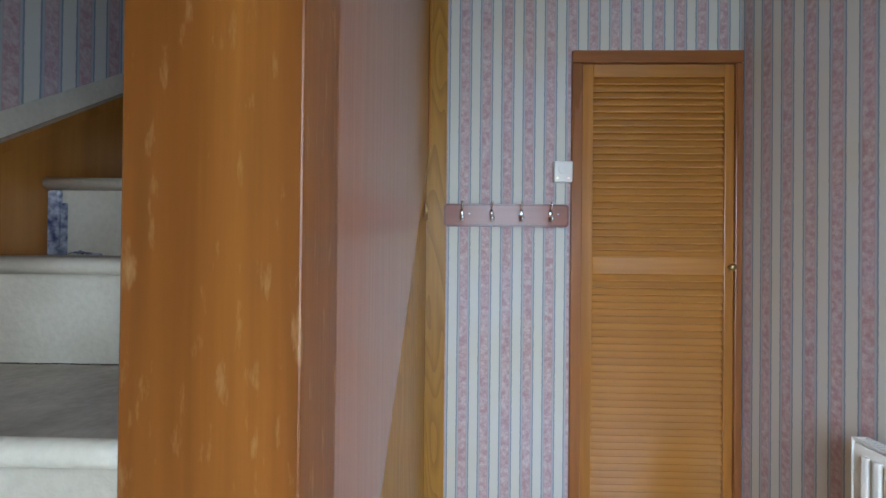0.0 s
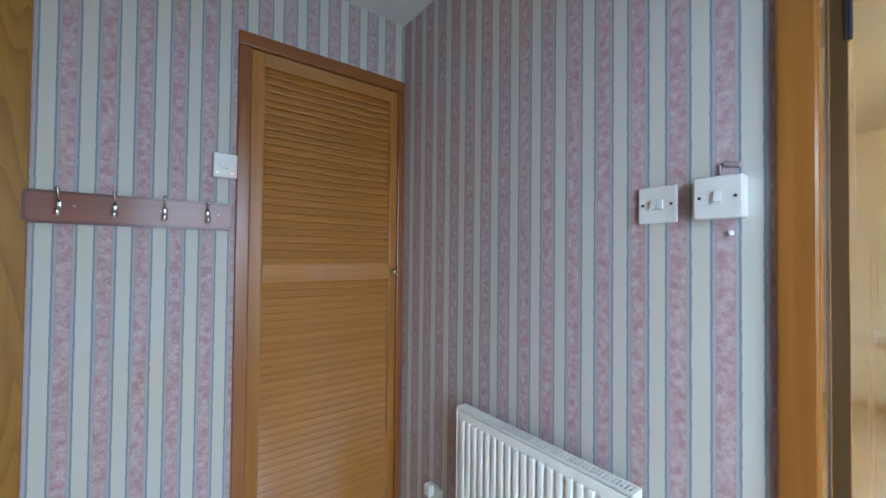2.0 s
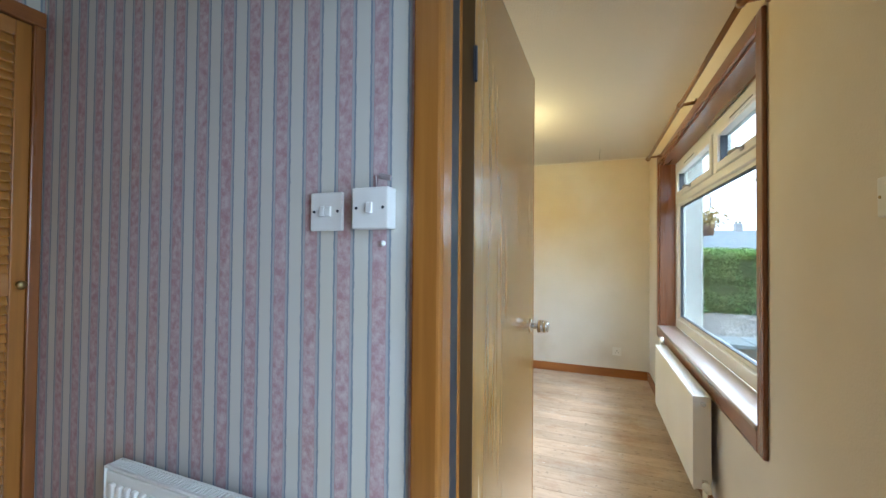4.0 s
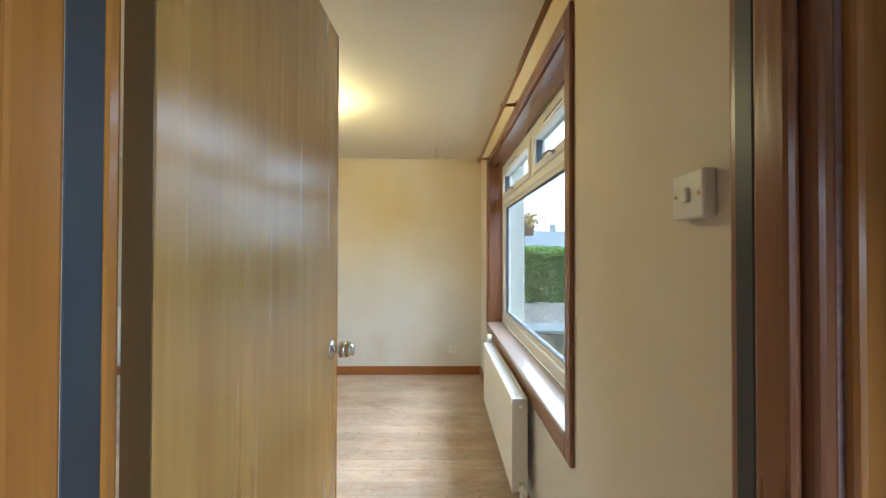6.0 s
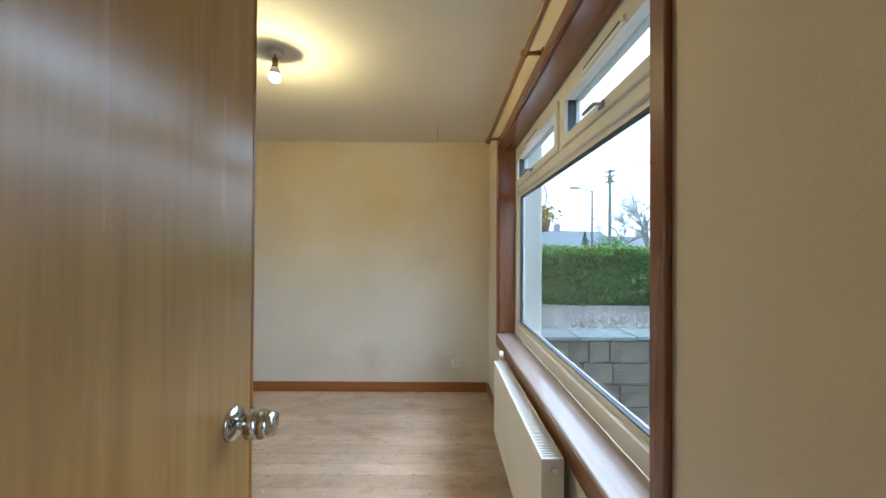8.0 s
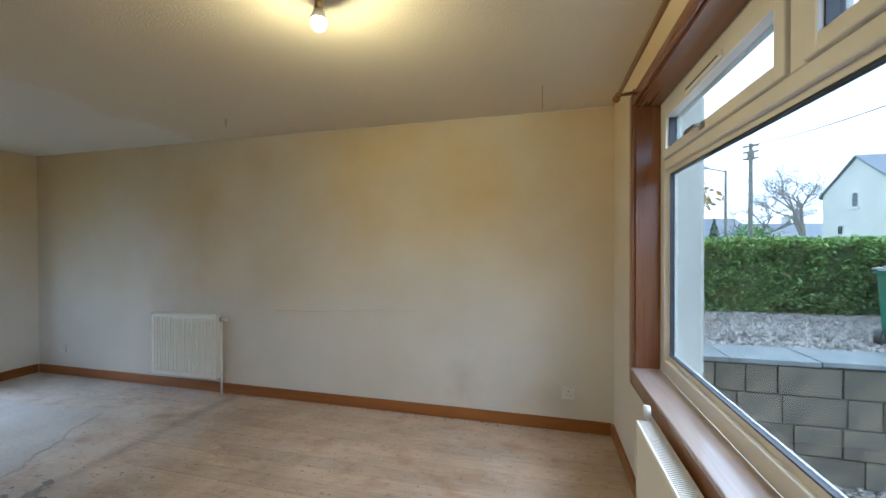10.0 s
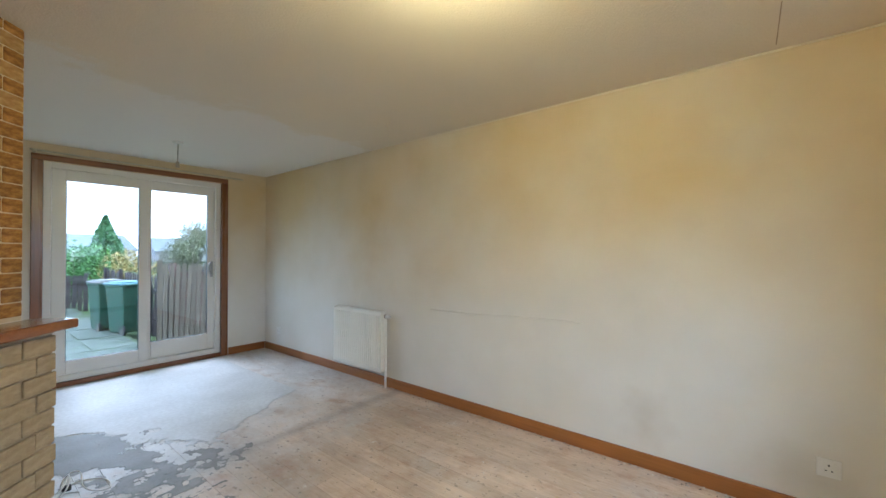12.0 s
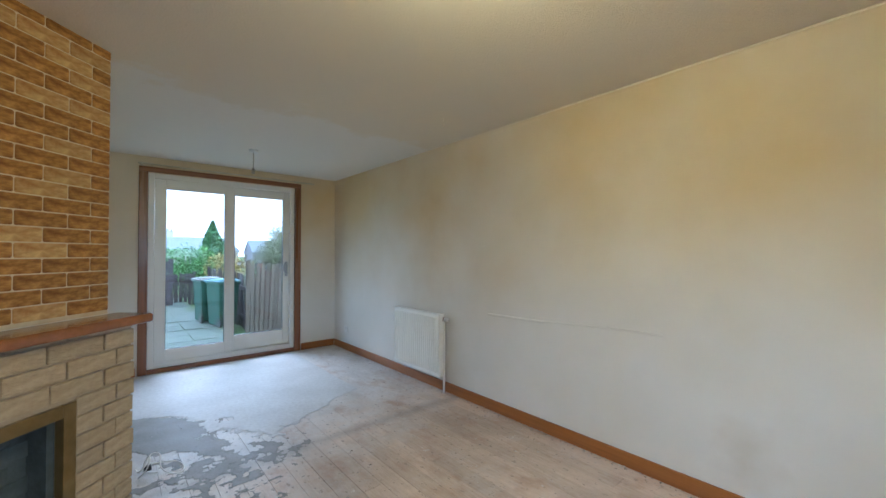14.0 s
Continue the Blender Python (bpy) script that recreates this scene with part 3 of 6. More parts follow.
# coat rack
def coat_rack():
    r = thing("coat_rack", 0.508, YL, 1.36, "pinkish varnished wooden coat rack with four hooks", "coat rack")
    bm = box(0.264, 0.750, YL - 0.018, YL, 1.322, 1.397, 0.0)
    bmesh.ops.bevel(bm, geom=[e for e in bm.edges if abs(e.verts[0].co.y - e.verts[1].co.y) > 0.01], offset=0.012, segments=3, profile=0.5, affect='EDGES')
    part("board", bm, HOOKWOOD, r)
    bm = box(0.256, 0.758, YL - 0.0165, YL, 1.314, 1.405, 0.0)
    bmesh.ops.bevel(bm, geom=[e for e in bm.edges if abs(e.verts[0].co.y - e.verts[1].co.y) > 0.01], offset=0.014, segments=3, profile=0.5, affect='EDGES')
    part("edge_moulding", bm, REDEDGE, r, "dark red stained edge")
    for x in (0.329, 0.448, 0.567, 0.683):
        bm = bmesh.new()
        ball(bm, (x, YL - 0.021, 1.368), 0.011, 0.75, 0.35, 1.3, 10)
        rod(bm, (x, YL - 0.018, 1.345), (x, YL - 0.045, 1.343), 0.004, seg=8)
        ball(bm, (x, YL - 0.047, 1.346), 0.009, 1, 1, 1.4, 10)
        rod(bm, (x, YL - 0.018, 1.37), (x, YL - 0.05, 1.405), 0.0032, seg=8)
        ball(bm, (x, YL - 0.051, 1.408), 0.006, seg=10)
        h = part("hook", bm, CHROME, r, "chrome double coat hook", True)
    for x in (0.36, 0.56, 0.715):
        part("screw", box(x - 0.003, x + 0.003, YL - 0.0195, YL - 0.017, 1.362, 1.368, 0.001), METAL, r)


coat_rack()


# thermostat
th = thing("room_thermostat", 0.735, YL, 1.53, "white plastic wall thermostat with a round dial", "thermostat")
part("case", box(0.695, 0.768, YL - 0.03, YL, 1.494, 1.577, 0.004), WHITE, th)
bm = bmesh.new()
rod(bm, (0.731, YL - 0.029, 1.545), (0.731, YL - 0.034, 1.545), 0.021, seg=24)
part("dial", bm, WHITE, th)
part("indicator", box(0.706, 0.711, YL - 0.0315, YL - 0.03, 1.508, 1.511), glow("amber_led", (0.9, 0.85, 0.2), 1.5), th, "tiny lit yellow indicator")
part("indicator", box(0.748, 0.755, YL - 0.0315, YL - 0.03, 1.507, 1.511), glow("red_led", (1, 0.12, 0.12), 1.0), th, "tiny lit red indicator")


# wall switches
def switch(name, y, z, depth, gangs, label):
    s = thing(name, XP, y, z, label, "light switch", "hall switches")
    h = 0.041
    part("plate", box(XP - depth, XP, y - h, y + h, z - h, z + h, 0.003), WHITE, s)
    for g in range(gangs):
        gy = y + (g - (gangs - 1) / 2) * 0.015
        bm = box(-0.004, 0.004, -0.0065, 0.0065, -0.011, 0.011, 0.0015)
        rk = part("rocker", bm, WHITE, s)
        rk.matrix_basis = pose(XP - depth - 0.001, gy, z, 0, 8, 0)
    for sy in (-0.03, 0.03):
        bm = bmesh.new()
        rod(bm, (XP - depth - 0.001, y + sy, z), (XP - depth + 0.002, y + sy, z), 0.0032, seg=10)
        part("screw", bm, DARK, s)


switch("light_switch", 0.6145, 1.354, 0.010, 2, "white plastic two-gang light switch on striped wallpaper")
switch("light_switch", 0.492, 1.355, 0.034, 1, "white surface-mounted light switch in a deep box")
scar = thing("wallpaper_scar", XP, 0.48, 1.41, "torn patch of wallpaper and stub of cable above a switch", "wall damage")
bm = bmesh.new()
rod(bm, (XP - 0.003, 0.495, 1.397), (XP - 0.003, 0.497, 1.425), 0.002, seg=8)
rod(bm, (XP - 0.002, 0.488, 1.424), (XP - 0.002, 0.462, 1.418), 0.006, seg=8)
part("cable_stub", bm, mat("torn_paper", (0.36, 0.30, 0.30), 0.8), scar)
bm = bmesh.new()
ball(bm, (XP - 0.004, 0.478, 1.286), 0.006, seg=10)
rod(bm, (XP - 0.01, 0.478, 1.284), (XP, 0.478, 1.286), 0.003, seg=8)
part("screw_stub", bm, WHITE, scar, "", True)


# radiators
def radiator(name, c, along, width, z0, z1, depth, ribs, label, facing):
    """A panel radiator: front sheet with pressed ribs, back sheet, end caps and a slotted top grille; along is its run, facing its outward side."""
    r = thing(name, c[0], c[1], z0, label, "radiator")

    def P(a, d):
        # a along the run from its start, d out from the wall
        return (c[0] + along[0] * a + facing[0] * d, c[1] + along[1] * a + facing[1] * d)

    def B(a0, a1, d0, d1, za, zb, bev=0.002):
        (ax, ay), (bx, by) = P(a0, d0), P(a1, d1)
        return (ax, bx, ay, by, za, zb, bev)
    gap = 0.03
    part("front_panel", box(*B(0.004, width - 0.004, depth - 0.012, depth - 0.002, z0, z1 - 0.012, 0.004)), ENAMEL, r)
    part("back_panel", box(*B(0.004, width - 0.004, gap, gap + 0.012, z0, z1 - 0.006, 0.003)), ENAMEL, r)
    if ribs:
        step = (width - 0.05) / ribs
        (ax, ay), (bx, by) = P(0, depth - 0.003), P(step * 0.62, depth + 0.009)
        bm = bmesh.new()
        put(bm, ax - c[0] - facing[0] * depth, bx - c[0] - facing[0] * depth, ay - c[1] - facing[1] * depth, by - c[1] - facing[1] * depth, 0.035, z1 - z0 - 0.035)
        bmesh.ops.bevel(bm, geom=list(bm.edges), offset=0.004, segments=2, profile=0.5, affect='EDGES')
        me = mesh_of("rib", bm, ENAMEL)
        for i in range(ribs):
            o = new("rib", me)
            o.parent = r
            o.matrix_parent_inverse = r.matrix_world.inverted()
            x, y = P(0.025 + i * step + step * 0.2, depth)
            o.matrix_basis = pose(x, y, z0)
    for a0, a1 in ((0.0, 0.004), (width - 0.004, width)):
        part("end_cap", box(*B(a0, a1, gap, depth + 0.001, z0 + 0.01, z1, 0.0015)), ENAMEL, r)
    part("grille_rail", box(*B(0.004, width - 0.004, depth - 0.007, depth, z1 - 0.006, z1, 0.001)), ENAMEL, r)
    part("grille_rail", box(*B(0.004, width - 0.004, gap, gap + 0.006, z1 - 0.006, z1, 0.001)), ENAMEL, r)
    bm = bmesh.new()
    count = int(width / 0.011)
    for i in range(count):
        a = 0.006 + i * (width - 0.012) / count
        put(bm, *B(a, a + 0.0045, gap + 0.006, depth - 0.007, z1 - 0.004, z1 - 0.001, 0))
    part("grille", bm, ENAMEL, r)
    # dark strip coloured as the shade below the grille slots
    part("grille_shadow", box(*B(0.006, width - 0.006, gap + 0.012, depth - 0.013, z1 - 0.05, z1 - 0.045, 0)), DARK, r)
    for a in (width * 0.2, width * 0.8):
        part("bracket", box(*B(a, a + 0.03, 0.0, gap, z1 - 0.18, z1 - 0.1, 0.002)), ENAMEL, r)
        part("bracket", box(*B(a, a + 0.03, 0.0, gap, z0 + 0.06, z0 + 0.12, 0.002)), ENAMEL, r)
    return r, P


def valve(r, x, y, z, to_floor, side):
    """A radiator valve with a white head and a pipe down to the floor; side is the direction away from the radiator."""
    v = part("valve", box(x - 0.012, x + 0.012, y - 0.012, y + 0.012, z - 0.02, z + 0.02, 0.004), CHROME, r)
    bm = bmesh.new()
    e = Vector((x, y, z)) + Vector(side) * 0.012
    rod(bm, e, e + Vector(side) * 0.045, 0.017, 0.014, 16)
    part("valve_cap", bm, WHITE, v, "", True)
    if to_floor:
        bm = bmesh.new()
        rod(bm, (x, y, z - 0.015), (x, y, 0), 0.0105)
        part("pipe", bm, ENAMEL, r, "", True)


hall_rad, _ = radiator("hall_radiator", (XP, 0.635), (0, 1), 0.605, 0.13, 0.722, 0.072, 19, "cream ribbed panel radiator under striped wallpaper", (-1, 0))
valve(hall_rad, XP - 0.05, 1.262, 0.20, True, (0, 0, 1))
bm = bmesh.new()
rod(bm, (XP - 0.055, 0.634, 0.68), (XP - 0.055, 0.628, 0.68), 0.008)
part("air_vent", bm, CHROME, hall_rad)
sock = thing("wall_socket", XP, 1.475, 0.31, "white plastic wall socket beside the radiator", "socket")
part("plate", box(XP - 0.012, XP, 1.40, 1.486, 0.245, 0.331, 0.003), WHITE, sock)
part("plug", box(XP - 0.042, XP - 0.012, 1.442, 1.480, 0.292, 0.338, 0.008), WHITE, sock, "white plastic plug")

far_rad, _ = radiator("wall_radiator", (XE, 2.82), (0, 1), 0.745, 0.14, 0.715, 0.085, 22, "cream ribbed panel radiator on the long wall", (-1, 0))
valve(far_rad, XE - 0.055, 2.79, 0.675, True, (0, -1, 0))
win_rad, _ = radiator("window_radiator", (2.93, YS), (1, 0), 1.14, 0.15, 0.60, 0.105, 0, "cream flat panel radiator under the window", (0, 1))
bm = bmesh.new()
rod(bm, (2.929, YS + 0.065, 0.565), (2.918, YS + 0.065, 0.565), 0.011)
part("air_vent", bm, CHROME, win_rad)
valve(win_rad, 2.915, YS + 0.06, 0.19, True, (-1, 0, 0))
valve(win_rad, 4.085, YS + 0.06, 0.60, False, (0, 0, 1))

# stair: newel, panelling, spandrel, steps
newel = thing("newel_post", 0.06, 0.60, 0.0, "tall worn golden-brown varnished newel post", "newel post", kind="structure")
part("post", box(-0.037, 0.143, 0.543, 0.66, 0, CEIL, 0.0025), NEWEL, newel)
SL = lambda y: 0.74 + 1.10 * (y - 0.937)


def lean(bm):
    """The panelling runs slightly out of square, towards the hall at its far end."""
    for v in bm.verts:
        v.co.x += 0.047 * (v.co.y - 0.66)
    return bm


structure("wall_stair_panel", lean(prism([(0.66, SL(0.66)), (1.718, SL(1.718)), (1.718, CEIL), (0.66, CEIL)], 0, 0.115, 0.1415)), GLOSS, "glossy dark brown varnished stair panelling")
structure("wall_stair_spandrel", lean(prism([(0.66, 0), (1.718, 0), (1.718, SL(1.718)), (0.66, SL(0.66))], 0, 0.110, 0.1365)), OAK, "oak veneered panel under the stair")
structure("wall_stair_side_front", prism([(YS, 0), (0.543, 0), (0.543, 0.95), (YS, 0.28)], 0, 0.10, 0.16), OAK, "oak veneered stair side")
structure("trim_stair_corner", box(0.110, 0.266, YL - 0.0135, YL + 0.02, 0, CEIL, 0.002), OAK, "oak veneered corner board")
structure("trim_stair_edge", box(0.1925, 0.201, YL - 0.022, YL - 0.0138, 1.62, CEIL, 0.002), PINE, "pale wooden edging strip")
latch = thing("cupboard_latch", 0.19, 1.66, 1.36, "small wooden plate with a brass catch on the stair panel", "latch")
part("plate", lean(box(0.1418, 0.1435, 1.60, 1.715, 1.335, 1.40, 0.0005)), HOOKWOOD, latch)
bm = lean(boxes((0.1437, 0.147, 1.63, 1.655, 1.352, 1.388, 0.001), (0.146, 0.153, 1.637, 1.649, 1.362, 1.370, 0.001)))
part("catch", bm, BRASS, latch, "brass catch")

RISE, GOING, Y1, Z1 = 0.185, 0.25, 0.564, 1.009
stair = thing("staircase", -0.33, -0.45, 0.0, "cream-painted wooden stair with worn bare treads", "staircase", kind="structure")
for k in range(-4, 8):
    y, z = Y1 + k * GOING, Z1 + k * RISE
    part("riser", box(-0.70, 0.135, y + 0.02, y + 0.045, max(z - RISE, 0), z - 0.028), STEP, stair)
    part("tread", box(-0.70, 0.135, y + 0.008, y + GOING + 0.02, z - 0.028, z, 0.006), TREAD, stair)
    bm = bmesh.new()
    rod(bm, (-0.70, y + 0.010, z - 0.0135), (0.135, y + 0.010, z - 0.0135), 0.0145, seg=14)
    part("nosing", bm, STEP, stair, "", True)
S0, S1 = YS, 3.0
N = lambda y: Z1 + 0.74 * (y - Y1)
structure("trim_stair_string", prism([(S0, max(N(S0) - 0.4, 0)), (S1, N(S1) - 0.4), (S1, N(S1) + 0.10), (S0, N(S0) + 0.10)], 0, -0.70, -0.682), CASING, "orange-brown varnished wall string of the stair")
structure("trim_stair_cap", prism([(S0, N(S0) + 0.10), (S1, N(S1) + 0.10), (S1, N(S1) + 0.125), (S0, N(S0) + 0.125)], 0, -0.70, -0.672), CASING, "varnished bead on the stair string")
structure("trim_stair_strip", prism([(S0, N(S0) + 0.126), (S1, N(S1) + 0.126), (S1, N(S1) + 0.185), (S0, N(S0) + 0.185)], 0, -0.70, -0.697), STEP, "cream painted strip above the string")
CARPET = mat("blue_white_carpet_edge", (0.50, 0.52, 0.58), 0.95, color2=(0.04, 0.05, 0.12), scale=60, bump=0.6, bump_scale=150)
rem = thing("carpet_remnant", -0.64, Y1 + 2 * GOING, Z1 + RISE, "frayed blue and white strip of carpet edge on the stair", "carpet")
part("strip", box(-0.682, -0.655, Y1 + 2 * GOING + 0.008, Y1 + 2 * GOING + 0.02, Z1 + RISE, Z1 + 2 * RISE - 0.03, 0.003), CARPET, rem)
part("fray", box(-0.652, -0.642, Y1 + 2 * GOING + 0.011, Y1 + 2 * GOING + 0.02, Z1 + RISE, Z1 + 2 * RISE - 0.06, 0.002), CARPET, rem)
for i in range(5):
    tube("thread", [(-0.62 + 0.012 * i, Y1 + 2 * GOING, Z1 + RISE + 0.003), (-0.58 + 0.01 * i, Y1 + 2 * GOING - 0.02 - 0.006 * i, Z1 + RISE + 0.008), (-0.53 - 0.008 * i, Y1 + 2 * GOING - 0.01, Z1 + RISE + 0.003)], 0.0015, CARPET, rem)

# front door behind the walker: glazed
fd = thing("front_door", 0.80, YS - 0.12, 0.0, "white glazed front door, closed", "door", kind="structure")
part("frame", boxes((0.35, 0.42, YS - 0.16, YS - 0.08, 0, 2.2), (1.18, 1.25, YS - 0.16, YS - 0.08, 0, 2.2), (0.42, 1.18, YS - 0.16, YS - 0.08, 2.1, 2.2), (0.42, 1.18, YS - 0.16, YS - 0.08, 0, 0.35)), UPVC, fd)
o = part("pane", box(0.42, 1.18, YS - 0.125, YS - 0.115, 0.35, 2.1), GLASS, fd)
o.visible_shadow = False

# ---------------------------------------------------------------- doorway and its open door
casing("trim_doorway_left", XP - 0.016, XP, DY1 - 0.006, 0.409, 0, DZ + 0.075)
casing("trim_doorway_right", XP - 0.016, XP, -0.478, DY0 - 0.004, 0, DZ + 0.075)
casing("trim_doorway_head", XP - 0.017, XP, DY0 - 0.003, DY1 - 0.007, DZ + 0.012, DZ + 0.075)
casing("jamb_left", XP + 0.001, XP + 0.058, DY1 - 0.004, DY1 + 0.010, 0, DZ)
casing("jamb_right", XP - 0.002, XW + 0.004, DY0 - 0.003, DY0 + 0.016, 0, DZ, TRIM)
casing("jamb_head", XP - 0.002, XW + 0.004, DY0, DY1 - 0.005, DZ, DZ + 0.02, TRIM)
casing("stop_right", XP + 0.012, XP + 0.054, DY0 + 0.0165, DY0 + 0.030, 0, DZ, TRIM)
structure("seal_left", box(XP + 0.0585, XP + 0.106, DY1 - 0.001, DY1 + 0.010, 0, DZ, 0.002), DARK, "dark draught seal in the door frame")
structure("seal_right", box(XP + 0.055, XP + 0.080, DY0 + 0.0165, DY0 + 0.027, 0, DZ, 0.002), DARK, "dark draught seal in the door frame")
casing("trim_living_left", XW + 0.0065, XW + 0.030, DY1 - 0.001, 0.425, 0, DZ + 0.07)
casing("trim_living_right", XW, XW + 0.014, YS + 0.001, DY0 - 0.004, 0, DZ + 0.07, TRIM)
casing("trim_living_head", XW, XW + 0.015, DY0 - 0.003, DY1 - 0.002, DZ + 0.012, DZ + 0.07, TRIM_X)

door = thing("living_room_door", 1.575, 0.305, 0.0, "pale veneered flush door standing wide open", "door", kind="structure")
part("leaf", box(1.553, 2.318, 0.284, 0.324, 0.008, 2.004, 0.002), DOORLEAF, door)
part("hinge_edge", box(1.5495, 1.5525, 0.2845, 0.3235, 0.008, 2.004), DARKEDGE, door, "dark varnished hinge edge, darkened further as shade")
part("lipping", box(2.3185, 2.326, 0.283, 0.325, 0.008, 2.004, 0.002), CASING, door, "golden edge lipping")
for zz in (0.25, 1.70):
    bm = bmesh.new()
    put(bm, 1.545, 1.560, 0.2835, 0.2865, zz - 0.04, zz + 0.04)
    rod(bm, (1.549, 0.281, zz - 0.04), (1.549, 0.281, zz + 0.04), 0.004, seg=10)
    for s in (-0.035, 0, 0.035):
        rod(bm, (1.556, 0.2838, zz + s), (1.556, 0.2815, zz + s), 0.003, seg=8)
    part("hinge", bm, DARK, door, "dark steel hinge")
for sy, s in ((0.284, -1), (0.324, 1)):
    bm = bmesh.new()
    rod(bm, (2.262, sy, 0.987), (2.262, sy + s * 0.006, 0.987), 0.030, 0.027, 24)
    k = part("rose_plate", bm, CHROME, door, "round chrome plate", True)
    bm = bmesh.new()
    rod(bm, (2.262, sy + s * 0.005, 0.987), (2.262, sy + s * 0.035, 0.987), 0.010, 0.012, 16)
    rod(bm, (2.262, sy + s * 0.030, 0.987), (2.262, sy + s * 0.052, 0.987), 0.018 if s > 0 else 0.025, 0.025 if s > 0 else 0.025, 20)
    rod(bm, (2.262, sy + s * 0.052, 0.987), (2.262, sy + s * 0.070, 0.987), 0.025, 0.020, 20)
    part("door_knob", bm, CHROME, k, "round chrome door knob", True)
part("latch_plate", box(2.3265, 2.328, 0.292, 0.316, 0.95, 1.03), METAL, door)
# the leaf stands a little past square, clear of the frame on its hinges
door.matrix_basis = pose(1.602, 0.334, 0, 0, 0, -2.1) @ pose(-1.5495, -0.284, 0) @ pose(1.575, 0.305, 0)

# light switch by the window wall
lsw = thing("light_switch", 1.771, YS, 1.387, "white plastic single light switch on cream wall", "light switch")
part("plate", box(1.730, 1.812, YS, YS + 0.024, 1.347, 1.428, 0.004), WHITE, lsw)
part("rocker", box(1.764, 1.777, YS + 0.022, YS + 0.030, 1.376, 1.400, 0.002), WHITE, lsw)
for sx in (1.741, 1.801):
    bm = bmesh.new()
    rod(bm, (sx, YS + 0.022, 1.3875), (sx, YS + 0.0255, 1.3875), 0.0034, seg=10)
    part("screw", bm, BRASS, lsw)

# ---------------------------------------------------------------- front window
structure("trim_window_left", box(4.576, 4.634, YS, YS + 0.016, 0.572, 2.139, 0.005), TRIM, "reddish varnished window trim")
structure("trim_window_right", box(2.387, 2.444, YS, YS + 0.016, 0.572, 2.139, 0.005), TRIM, "reddish varnished window trim")
structure("trim_window_top", box(2.4445, 4.5755, YS, YS + 0.016, 2.079, 2.139, 0.005), TRIM_X, "reddish varnished window trim")
structure("trim_window_apron", box(2.4445, 4.5755, YS, YS + 0.016, 0.572, 0.648, 0.005), TRIM_X, "reddish varnished apron under the sill")
structure("reveal_left", box(4.566, 4.582, -0.60, YS - 0.001, 0.672, 2.085, 0.002), TRIM, "varnished window reveal")
structure("reveal_right", box(2.438, 2.454, -0.60, YS - 0.001, 0.672, 2.085, 0.002), TRIM, "varnished window reveal")
structure("reveal_top", box(2.455, 4.565, -0.60, YS - 0.001, 2.066, 2.084, 0.002), TRIM_X, "varnished window reveal head")
structure("sill_window", box(2.445, 4.575, -0.605, YS + 0.022, 0.650, 0.671, 0.006), SILL, "glossy varnished window sill")


